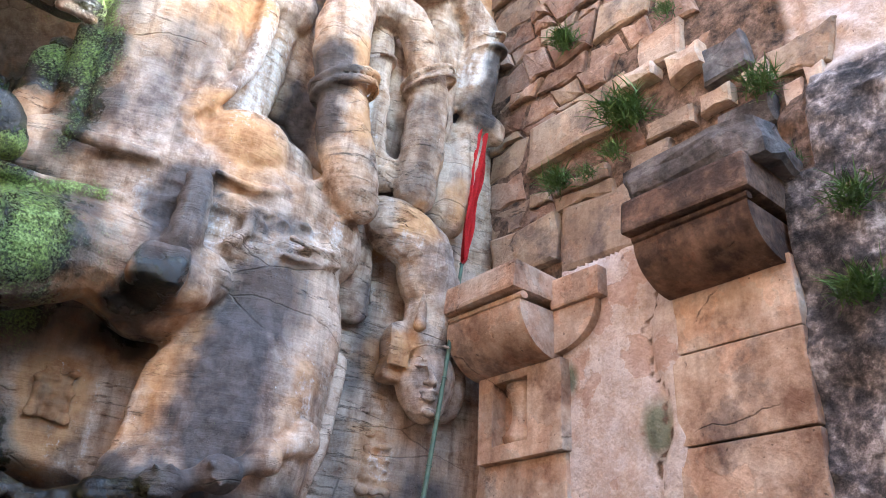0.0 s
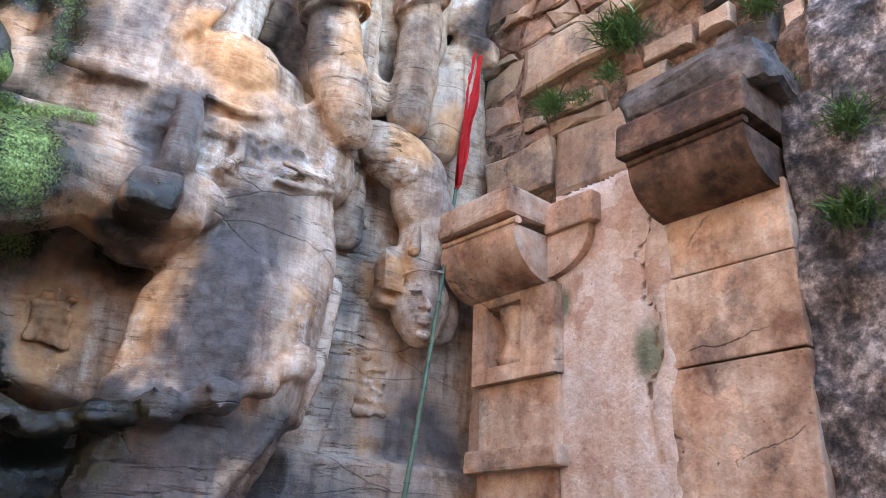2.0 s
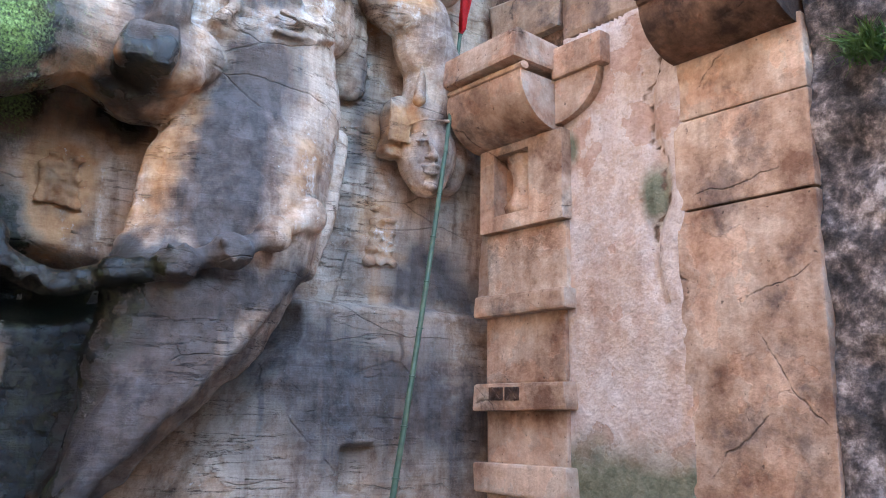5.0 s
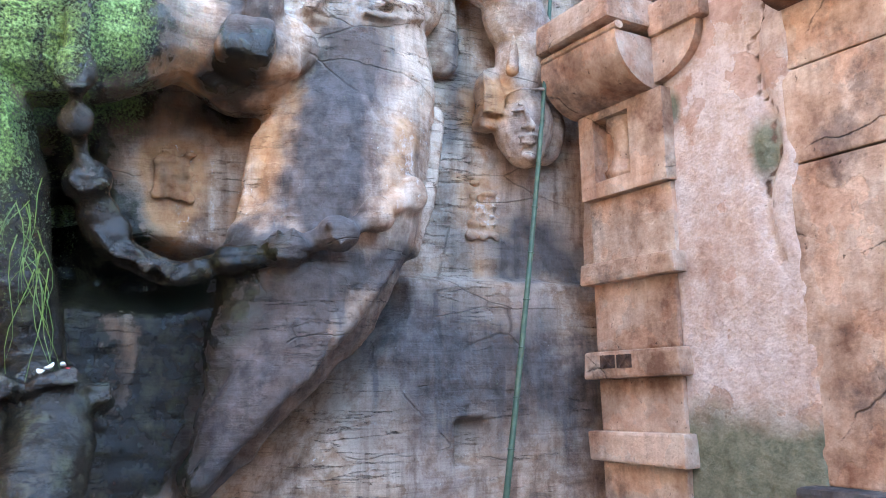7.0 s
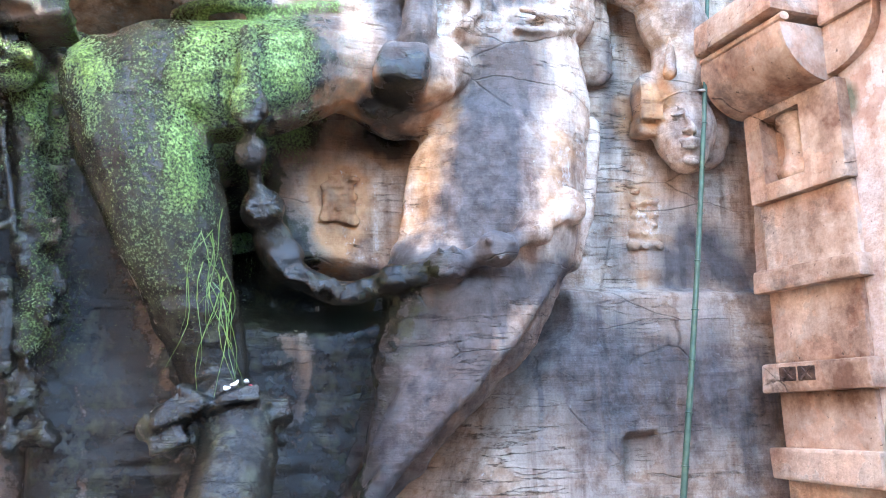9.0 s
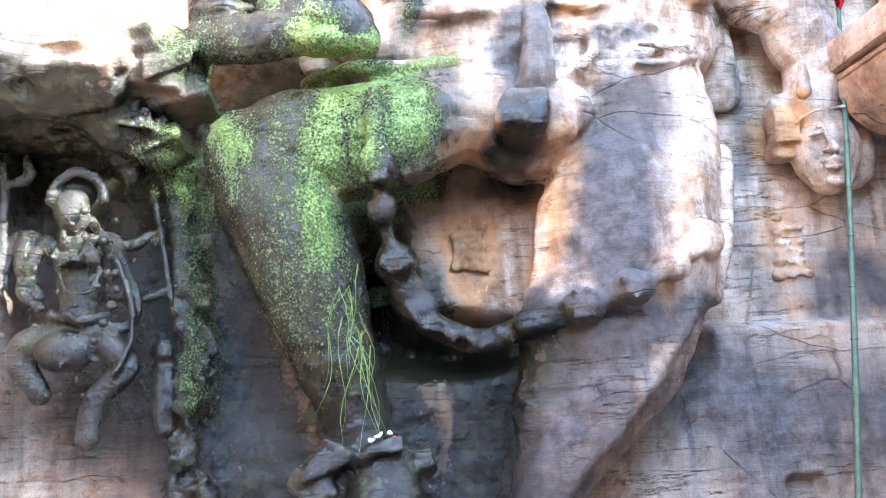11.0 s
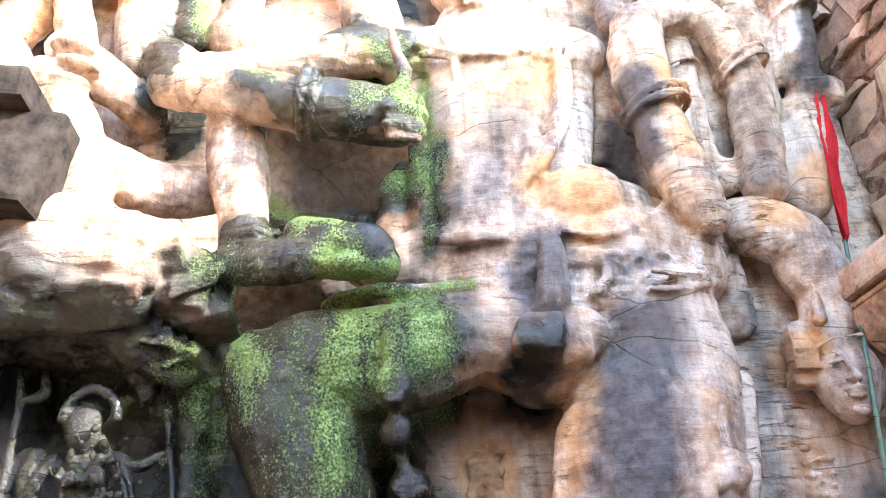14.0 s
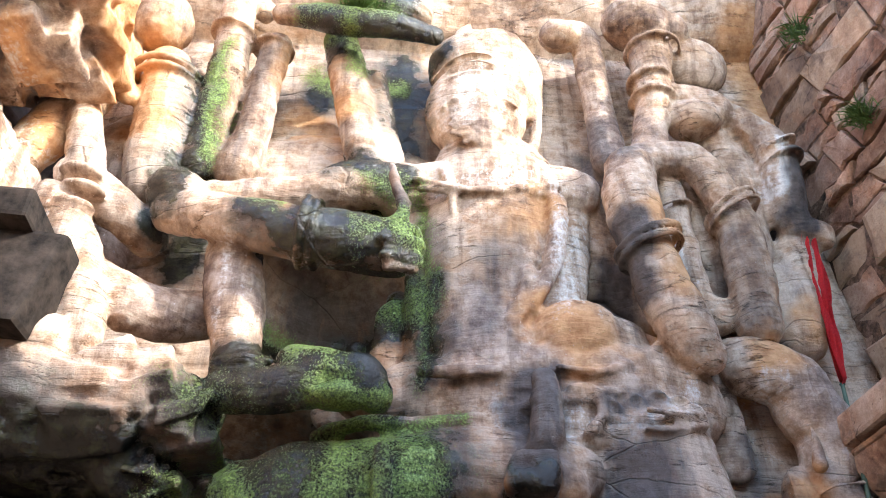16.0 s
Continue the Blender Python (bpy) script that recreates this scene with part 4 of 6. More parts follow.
    for k in range(22):
        q = k / 21
        cx = 0.10 + 0.75 * q
        block(bm, (cx, 4.40 - 0.22 * max(0.0, q - 0.55), 2.205 + 0.9 * (cx - 0.53) ** 2 * (1 if cx < 0.53 else 0.6) + rg.uniform(-0.04, 0.04)), (rg.uniform(0.07, 0.16), 0.18, rg.uniform(0.03, 0.08)),
              Matrix.Rotation(radians(rg.uniform(-20, 50) - 25 * q), 4, "Y"), 0.015, 0.02, rg)
    for c, r in (((0.034, 4.21, 2.629), 0.07), ((1.248, 3.97, 2.394), 0.075), ((1.479, 4.03, 2.519), 0.06), ((1.774, 4.22, 2.693), 0.055)):
        ring(bm, c, (0, 1, 0), r, 0.018)
    # ledges and shadowed rock folds beside the raised leg
    tube(bm, [(-2.171, 4.3, 3.737, 0.243), (-1.91, 4.3, 3.676, 0.161), (-1.555, 4.4, 3.622, 0.165)], 0.9)
    rg = random.Random(12)
    for k in range(26):
        q = k / 25
        block(bm, (-2.3 + 1.15 * q, 4.3 + rg.uniform(-0.1, 0.2), 3.95 - 0.1 * q + rg.uniform(-0.16, 0.14)), (rg.uniform(0.2, 0.5), 0.4, rg.uniform(0.12, 0.3)),
              Matrix.Rotation(radians(rg.uniform(-35, 35)), 4, "Y") @ Matrix.Rotation(radians(rg.uniform(-40, 40)), 4, "X"), 0.03, 0.05, rg)
    block(bm, (-1.228, 4.4, 3.833), (0.36, 0.5, 0.42), Matrix.Rotation(radians(15), 4, "Y"), 0.06, 0.05, rg)
    block(bm, (-1.165, 4.45, 3.706), (0.3, 0.4, 0.3), Matrix.Rotation(radians(-12), 4, "Y"), 0.06, 0.05, rg)
    tube(bm, [(-1.534, 4.45, 3.571, 0.199), (-1.323, 4.55, 3.462, 0.168)], 0.9)
    # rock tongue under the forearm, broken figure in the recess behind
    tube(bm, [(0.002, 4.9, 4.938, 0.147), (-0.028, 4.85, 4.528, 0.155)], 0.7)
    tube(bm, [(-0.29, 5.42, 4.95, 0.09), (-0.36, 5.45, 4.75, 0.20), (-0.42, 5.45, 4.45, 0.19)], 0.7)
    tube(bm, [(-0.50, 5.42, 4.86, 0.09), (-0.66, 5.40, 4.72, 0.08), (-0.72, 5.38, 4.50, 0.07)], 0.9)
    tube(bm, [(0.02, 5.15, 5.25, 0.10), (0.05, 5.05, 4.95, 0.12), (0.0, 5.05, 4.55, 0.11)], 0.8)
    # dripping ledge over the raised arms
    tube(bm, [(-1.054, 4.3, 7.667, 0.098), (-0.549, 4.2, 7.482, 0.134), (-0.117, 4.2, 7.434, 0.125), (0.273, 4.3, 7.441, 0.088)], 1.0)
    tube(bm, [(-0.888, 4.4, 7.908, 0.152), (-0.278, 4.3, 7.852, 0.171), (0.128, 4.4, 7.857, 0.153)], 1.0)
    # carved belt roundels, hip folds, chest edge
    for p, r in (((1.614, 4.350, 4.018, 0.049), 0.06), ((1.778, 4.430, 4.111, 0.05), 0.06), ((1.92, 4.530, 4.11, 0.051), 0.06), ((1.38, 4.310, 3.935, 0.048), 0.06), ((0.669, 4.380, 3.844, 0.048), 0.06)):
        ring(bm, p, (0, 1, 0), r, 0.025)
    tube(bm, [(1.486, 4.270, 3.765, 0.031), (1.673, 4.310, 3.781, 0.034), (1.903, 4.430, 3.875, 0.035)], 1.0, 8)
    tube(bm, [(1.513, 4.250, 3.876, 0.027), (1.697, 4.290, 3.866, 0.034), (1.897, 4.430, 3.946, 0.036)], 1.0, 8)
    tube(bm, [(1.145, 4.290, 3.747, 0.041), (1.25, 4.310, 3.869, 0.041), (1.222, 4.330, 4.037, 0.042), (1.083, 4.330, 4.06, 0.035)], 1.0, 8)
    tube(bm, [(0.173, 4.430, 4.207, 0.043), (0.435, 4.370, 4.178, 0.049), (0.648, 4.370, 4.183, 0.042)], 1.0, 8)
    tube(bm, [(1.013, 4.310, 4.189, 0.035), (1.282, 4.330, 4.174, 0.042), (1.627, 4.430, 4.358, 0.044), (1.871, 4.580, 4.634, 0.039)], 1.0, 8)
    for k in range(9):
        q = k / 8
        blob(bm, ((0.605, 4.5, 4.27)[0] + 0.36 * q, 4.46, (0.605, 4.5, 4.27)[2] + 0.62 * q, 0.055), (1.3, 0.9, 0.7), -50)
    # beads of the collar
    for k in range(20):
        q = k / 19
        a, b_ = Vector((0.163, 4.43, 5.762)), Vector((1.198, 4.5, 5.815))
        c = a.lerp(b_, q)
        blob(bm, (c.x, c.y - 0.04 * math.sin(q * math.pi), c.z - 0.05 * math.sin(q * math.pi), 0.034))
    # pitted bead faces
    rg = random.Random(44)
    for c in ((0.994, 4.1, 2.312), (1.248, 4.06, 2.394), (0.034, 4.32, 2.629)):
        for k in range(10):
            blob(bm, (c[0] + rg.uniform(-0.09, 0.09), c[1] - 0.09, c[2] + rg.uniform(-0.07, 0.07), rg.uniform(0.015, 0.03)))
    return sculpt("rock_statue", bm, ROCK, 0.017, 0.009, 1)


statue = tagged(great_statue(), "colossal many-armed figure carved from the sandstone cliff, weathered and mossy", "statue")
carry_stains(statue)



# ---- small figure hanging in the corner ----
def corner_figure():
    bm = bmesh.new()
    blob(bm, (2.83, 4.80, 3.39, 0.235), (0.95, 0.88, 1.18), 8)
    blob(bm, (2.80, 4.74, 3.21, 0.155), (0.95, 0.9, 1.0), 8)
    blob(bm, (3.06, 4.92, 3.40, 0.22), (0.8, 0.8, 1.15))
    tube(bm, [(2.728, 4.595, 3.455, 0.016), (2.735, 4.565, 3.36, 0.024), (2.742, 4.545, 3.305, 0.034)], 1.0, 10)
    blob(bm, (2.705, 4.585, 3.295, 0.018))
    blob(bm, (2.782, 4.585, 3.298, 0.018))
    tube(bm, [(2.675, 4.60, 3.232, 0.012), (2.742, 4.565, 3.238, 0.02), (2.82, 4.60, 3.245, 0.012)], 1.0, 8)
    tube(bm, [(2.69, 4.605, 3.196, 0.012), (2.745, 4.575, 3.19, 0.024), (2.81, 4.60, 3.205, 0.012)], 1.0, 8)
    blob(bm, (2.765, 4.62, 3.11, 0.05), (1.2, 0.8, 0.8))
    for c, z, y in ((2.668, 3.418, 4.62), (2.835, 3.442, 4.615)):
        blob(bm, (c, y, z, 0.034), (1.35, 0.6, 0.55), -8)
        tube(bm, [(c - 0.06, y + 0.015, z + 0.04, 0.008), (c, y - 0.005, z + 0.065, 0.011), (c + 0.06, y + 0.01, z + 0.05, 0.008)], 1.0, 8)
    tube(bm, [(2.739, 4.75, 3.605, 0.153), (2.795, 4.75, 3.771, 0.193), (2.838, 4.75, 4.022, 0.226), (2.749, 4.72, 4.134, 0.234), (2.706, 4.7, 4.34, 0.221)], 0.9)
    tube(bm, [(2.616, 4.55, 3.675, 0.052), (2.632, 4.55, 3.814, 0.037), (2.637, 4.55, 3.922, 0.015)], 1.0, 10)
    tube(bm, [(2.60, 4.66, 3.53, 0.014), (2.70, 4.585, 3.565, 0.016), (2.88, 4.59, 3.59, 0.016)], 1.0, 10)
    blob(bm, (2.563, 4.8, 3.593, 0.138), (0.75, 0.9, 1.4), 8)
    for k in range(5):
        tube(bm, [(2.475 + 0.035 * k, 4.69, 3.70 - 0.02 * k, 0.014), (2.468 + 0.035 * k, 4.665, 3.55, 0.02), (2.475 + 0.035 * k, 4.70, 3.42, 0.016)], 1.0, 8)
    block(bm, (2.55, 4.84, 3.39), (0.15, 0.16, 0.13), Matrix.Rotation(radians(8), 4, "Y"), 0.03)
    tube(bm, [(2.735, 4.7, 4.296, 0.209), (2.587, 4.68, 4.375, 0.228), (2.417, 4.7, 4.457, 0.23), (2.349, 4.75, 4.512, 0.194)], 0.9)
    tube(bm, [(2.921, 4.8, 4.761, 0.199), (2.899, 4.8, 5.047, 0.195), (2.898, 4.8, 5.244, 0.181)], 0.8)
    return sculpt("corner_statue", bm, ROCK, 0.012, 0.005, 2)


tagged(corner_figure(), "small carved attendant figure with a tall crown in the rock corner", "statue")
carry_stains(bpy.data.objects["corner_statue"])


# ---- shrine niche with a goddess relief, black and wet ----
def niche_figure():
    bm = bmesh.new()
    blob(bm, (-1.804, 4.6, 3.08, 0.125), (0.9, 0.7, 1.15))
    blob(bm, (-1.854, 4.7, 3.211, 0.148), (1.0, 0.7, 0.9))
    ring(bm, (-1.85, 4.7, 3.175), (0, 1, 0), 0.16, 0.03)
    tube(bm, [(-1.817, 4.7, 2.966, 0.066), (-1.792, 4.68, 2.858, 0.157), (-1.767, 4.66, 2.687, 0.129), (-1.762, 4.66, 2.526, 0.108), (-1.768, 4.64, 2.367, 0.187)], 0.7)
    blob(bm, (-1.8, 4.52, 2.769, 0.057))
    blob(bm, (-1.652, 4.52, 2.773, 0.057))
    tube(bm, [(-1.966, 4.68, 2.915, 0.059), (-2.039, 4.66, 2.795, 0.045), (-2.072, 4.64, 2.63, 0.038), (-1.949, 4.6, 2.522, 0.031)], 0.9, 10)
    tube(bm, [(-2.017, 4.72, 2.944, 0.046), (-2.136, 4.72, 2.983, 0.04), (-2.187, 4.72, 2.882, 0.033), (-2.208, 4.72, 2.684, 0.032)], 0.9, 10)
    tube(bm, [(-1.627, 4.68, 2.92, 0.059), (-1.525, 4.64, 2.739, 0.045), (-1.432, 4.62, 2.538, 0.041), (-1.454, 4.58, 2.391, 0.037), (-1.569, 4.56, 2.392, 0.037)], 0.9, 10)
    tube(bm, [(-1.634, 4.7, 2.925, 0.05), (-1.478, 4.68, 2.88, 0.039), (-1.386, 4.68, 2.945, 0.03)], 0.9, 10)
    tube(bm, [(-1.58, 4.68, 2.587, 0.032), (-1.388, 4.68, 2.564, 0.029), (-1.281, 4.68, 2.608, 0.029)], 0.9, 10)
    tube(bm, [(-1.804, 4.6, 2.331, 0.13), (-1.974, 4.58, 2.305, 0.104), (-2.022, 4.58, 2.218, 0.079), (-1.919, 4.6, 2.04, 0.066)], 0.8, 12)
    tube(bm, [(-1.674, 4.6, 2.387, 0.099), (-1.526, 4.56, 2.255, 0.085), (-1.449, 4.58, 2.165, 0.073), (-1.611, 4.58, 1.996, 0.072), (-1.656, 4.6, 1.801, 0.071)], 0.8, 12)
    blob(bm, (-1.774, 4.54, 2.262, 0.152), (1.1, 0.6, 0.8))
    tube(bm, [(-2.274, 4.7, 3.459, 0.027), (-2.235, 4.7, 3.224, 0.03), (-2.233, 4.7, 2.879, 0.029), (-2.237, 4.7, 2.616, 0.029)], 0.9, 8)
    tube(bm, [(-2.126, 4.7, 3.454, 0.034), (-2.106, 4.7, 3.326, 0.037), (-2.218, 4.7, 3.294, 0.03)], 0.9, 8)
    tube(bm, [(-1.382, 4.7, 3.267, 0.024), (-1.344, 4.68, 3.047, 0.023), (-1.292, 4.68, 2.773, 0.023), (-1.254, 4.68, 2.542, 0.022)], 0.9, 8)
    blob(bm, (-1.368, 4.68, 3.188, 0.04), (0.9, 0.9, 1.5))
    blob(bm, (-1.29, 4.7, 2.263, 0.069), (0.9, 0.8, 1.1))
    tube(bm, [(-1.29, 4.72, 2.189, 0.063), (-1.292, 4.72, 2.053, 0.068), (-1.283, 4.72, 1.846, 0.067)], 0.8, 10)
    ring(bm, (-1.55, 4.75, 3.29), (0, 1, 0), 0.085, 0.03)
    tube(bm, [(-1.708, 4.64, 3.048, 0.023), (-1.533, 4.58, 2.758, 0.026), (-1.429, 4.54, 2.491, 0.025), (-1.426, 4.52, 2.275, 0.024), (-1.495, 4.5, 2.129, 0.021)], 1.0, 8)
    for k in range(9):
        q = k / 8
        blob(bm, (-1.70 + 0.20 * math.sin(q * 2.6), 4.50 - 0.05 * q, 3.05 - 0.75 * q, 0.032))
    tube(bm, [(-1.843, 4.54, 2.727, 0.019), (-1.766, 4.5, 2.589, 0.019), (-1.644, 4.5, 2.585, 0.019), (-1.61, 4.54, 2.719, 0.019)], 1.0, 8)
    tube(bm, [(-1.857, 4.54, 2.461, 0.028), (-1.695, 4.48, 2.415, 0.027), (-1.569, 4.54, 2.45, 0.028)], 1.0, 8)
    rg = random.Random(8)
    for k in range(70):
        q = rg.random()
        cx, cz = -1.76 + rg.gauss(0, 0.17), 2.0 + 1.0 * q
        blob(bm, (cx, 4.56 - 0.08 * math.exp(-((cx + 1.76) / 0.2) ** 2) + rg.uniform(-0.03, 0.03), cz, rg.uniform(0.012, 0.026)), (1, 0.9, rg.uniform(0.7, 1.6)))
    for k in range(14):
        q = k / 13 * math.pi
        blob(bm, (-1.765 + 0.15 * math.cos(q), 4.56, 3.13 + 0.17 * math.sin(q), 0.035))
    tube(bm, [(-1.845, 4.6, 2.906, 0.039), (-1.732, 4.54, 2.755, 0.038), (-1.686, 4.6, 2.9, 0.039)], 1.0, 8)
    tube(bm, [(-2.074, 4.7, 2.941, 0.073), (-2.091, 4.68, 2.769, 0.058), (-1.983, 4.66, 2.598, 0.045)], 0.9, 10)
    return sculpt("goddess_statue", bm, ROCK, 0.010, 0.006, 1)


tagged(niche_figure(), "black wet stone relief figure with staffs in a wall niche", "statue")
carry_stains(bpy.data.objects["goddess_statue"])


def niche_frame():
    bm = bmesh.new()
    tube(bm, [(-1.283, 4.75, 3.354, 0.09), (-1.231, 4.75, 2.924, 0.087), (-1.193, 4.75, 2.521, 0.091), (-1.18, 4.75, 2.02, 0.088), (-1.173, 4.75, 1.67, 0.091)], 0.8)
    tube(bm, [(-1.19, 4.8, 3.332, 0.035), (-1.144, 4.8, 2.935, 0.034), (-1.108, 4.8, 2.527, 0.033), (-1.099, 4.8, 2.021, 0.032)], 0.9)
    tube(bm, [(-2.415, 4.55, 3.531, 0.184), (-2.198, 4.55, 3.616, 0.101), (-1.97, 4.55, 3.646, 0.101), (-1.743, 4.58, 3.596, 0.115), (-1.536, 4.6, 3.452, 0.122), (-1.503, 4.65, 3.289, 0.101)], 0.9)
    rq = random.Random(15)
    for k in range(16):
        q = k / 15
        block(bm, (-2.35 + 1.1 * q, 4.5 + rq.uniform(-0.08, 0.1), 3.72 - 0.25 * q * q + rq.uniform(-0.06, 0.1)), (rq.uniform(0.15, 0.3), 0.3, rq.uniform(0.1, 0.2)),
              Matrix.Rotation(radians(rq.uniform(-30, 30)), 4, "Y"), 0.025, 0.04, rq)
    tube(bm, [(-2.095, 4.6, 3.69, 0.205), (-1.667, 4.65, 3.624, 0.207)], 0.8)
    rg = random.Random(4)
    for k in range(60):
        q = rg.random()
        blob(bm, (-1.13 + rg.uniform(-0.1, 0.1), 4.72 + rg.uniform(-0.05, 0.08), 1.4 + 2.2 * q, rg.uniform(0.03, 0.07)), (1, 0.8, rg.uniform(0.7, 1.8)))
    return sculpt("niche_frame", bm, ROCK, 0.016, 0.03, 1)


tagged(niche_frame(), "dark wet rock arch and jamb framing the niche", "niche frame", kind="structure")
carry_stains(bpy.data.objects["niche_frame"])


# ---- worn carvings on the bare cliff ----
def wall_carving(cx, cz, w, seed, sunk=0.0):
    """A small worn panel of lumpy relief standing a finger proud of the cliff."""
    rg = random.Random(seed)
    bm = bmesh.new()
    block(bm, (cx, 5.0 + sunk, cz), (w, 0.10, w * 1.3), Matrix.Rotation(radians(rg.uniform(-4, 4)), 4, "Y"), 0.03, 0.02, rg)
    for k in range(16):
        px, pz = (k % 3 - 1) * w * 0.33, (k // 3 - 2) * w * 0.3
        blob(bm, (cx + px + rg.uniform(-0.02, 0.02), 4.945 + sunk, cz + pz + rg.uniform(-0.02, 0.02), w * rg.uniform(0.10, 0.2)), (1.1, 0.7, rg.uniform(0.6, 1.1)))
    ob = sculpt("worn_carving", bm, ROCK, 0.010, 0.012, 1)
    carry_stains(ob)
    return ob


tagged(wall_carving(0.51, 2.86, 0.22, 3), "small worn brown relief panel of figures on the cliff", "carving", "wall carvings")
tagged(wall_carving(2.60, 2.76, 0.25, 4, 0.045), "small worn pale relief panel on the cliff", "carving", "wall carvings")


# ---- the masonry side wall: s along it from the corner, n out of it ----
ANG = radians(-82)
SU, SN = Vector((math.cos(ANG), math.sin(ANG), 0)), Vector((math.sin(ANG), -math.cos(ANG), 0))
CORNER = Vector((3.45, 5.0, 0))
SIDE = Matrix(((SU.x, SN.x, 0, CORNER.x), (SU.y, SN.y, 0, CORNER.y), (0, 0, 1, 0), (0, 0, 0, 1)))


SIDE_T = -0.9


def side_face(u, v):
    s = -0.6 + 11.6 * u
    top = 9.3 - 1.75 * max(0.0, min(1.0, (s - 1.1) / 0.45)) - 1.15 * max(0.0, min(1.0, (s - 2.6) / 1.2)) + 0.1 * noise.noise((s * 2.0, 0, 0))
    z = -0.3 + (top + 0.3) * v
    rough = max(0.0, min(1.0, (s - 2.60) / 0.06))
    n = (0.012 + 0.05 * rough) * fbm(s * 3.1, 5.0, z * 3.1) + 0.010 * rough * fbm(s * 17, 1.0, z * 17)
    n += 0.004 * noise.noise((s * 9, 2.0, z * 9))
    if z > 4.15 and s < 2.85:
        n -= 0.04
    # plaster between the pilasters lies almost flush with their shafts; the rubble core bulges beyond
    n += 0.235 * max(0.0, min(1.0, (s - 1.0) / 0.04)) * max(0.0, min(1.0, (1.97 - s) / 0.04)) * max(0.0, min(1.0, (4.12 - z) / 0.05))
    n -= 0.05 * max(0.0, 1 - abs(s - 1.76 - 0.05 * math.sin(z * 7) - 0.04 * noise.noise((1, 5, z * 4))) / 0.05) * (2.2 < z < 3.9)
    n += 0.2 * rough * max(0.0, min(1.0, (4.9 - z) / 0.4))
    return SIDE @ Vector((s, n, z))


def side_material():
    """Old pink plaster between the pilasters, lichen-crusted rubble core beyond them."""
    m, nt, b = base("old_pink_plaster_and_rubble")
    p = coords(nt)
    fine, grain, big = noise_tex(nt, p, 10, 8, 0.7), noise_tex(nt, p, 60, 4, 0.7), noise_tex(nt, p, 2.0, 5)
    spots = noise_tex(nt, p, 15, 9, 0.72)
    broad = noise_tex(nt, p, 3.1, 7, 0.65)
    streak = noise_tex(nt, p, 1.0, 5, 0.6, (9, 9, 1.0))
    c = ramp(nt, math_n(nt, "ADD", math_n(nt, "MULTIPLY", big, 0.5), math_n(nt, "MULTIPLY", fine, 0.5)),
             [(0.36, (0.40, 0.25, 0.175)), (0.47, (0.55, 0.40, 0.305)), (0.58, (0.66, 0.54, 0.46))])
    pale = noise_tex(nt, p, 1.4, 7, 0.7)
    c = mixc(nt, ramp(nt, pale, [(0.46, (0, 0, 0)), (0.6, (0.7, 0.7, 0.7))]), c, ramp(nt, fine, [(0.35, (0.52, 0.42, 0.36)), (0.65, (0.72, 0.63, 0.57))]))
    c = mixc(nt, 0.3, c, ramp(nt, grain, [(0.32, (0.45, 0.4, 0.4)), (0.5, (1, 1, 1))]), "MULTIPLY")
    c = mixc(nt, 0.4, c, ramp(nt, streak, [(0.36, (0.72, 0.6, 0.55)), (0.55, (1, 1, 1))]), "MULTIPLY")
    r = ramp(nt, math_n(nt, "ADD", math_n(nt, "MULTIPLY", spots, 0.5), math_n(nt, "MULTIPLY", broad, 0.5)),
             [(0.40, (0.03, 0.026, 0.025)), (0.475, (0.095, 0.078, 0.072)), (0.53, (0.22, 0.175, 0.155)), (0.60, (0.55, 0.46, 0.41))])
    pits = noise_tex(nt, p, 34, 2, 0.5)
    c = mixc(nt, ramp(nt, pits, [(0.215, (0.85, 0.85, 0.85)), (0.24, (0, 0, 0))]), c, (0.10, 0.06, 0.045))
    peel = ramp(nt, noise_tex(nt, p, 1.9, 10, 0.6), [(0.56, (0, 0, 0)), (0.57, (1, 1, 1))])
    c = mixc(nt, math_n(nt, "MULTIPLY", peel, 0.6), c, ramp(nt, fine, [(0.35, (0.36, 0.19, 0.12)), (0.65, (0.52, 0.32, 0.22))]))
    c = mixc(nt, sharpen(nt, attr(nt, "rubble"), fine, 3.0, 0.4), c, r)
    c = mixc(nt, sharpen(nt, attr(nt, "damp_dark"), big, 2.0, 0.9), c, ramp(nt, fine, [(0.3, (0.10, 0.10, 0.06)), (0.7, (0.26, 0.25, 0.17))]))
    c = mixc(nt, sharpen(nt, attr(nt, "joint"), fine, 3.0, 0.6), c, ramp(nt, fine, [(0.35, (0.03, 0.02, 0.015)), (0.5, (0.14, 0.085, 0.055)), (0.62, (0.26, 0.16, 0.11)), (0.75, (0.12, 0.13, 0.04))]))
    nt.links.new(c, b.inputs["Base Color"])
    b.inputs["Roughness"].default_value = 0.92
    b.inputs["Specular IOR Level"].default_value = 0.2
    bump(nt, b, [(fine, 0.8), (grain, 0.3), (pits, 1.0), (peel, -0.4), (math_n(nt, "MULTIPLY", spots, attr(nt, "rubble")), 2.6)], 0.9, 0.012)
    return m


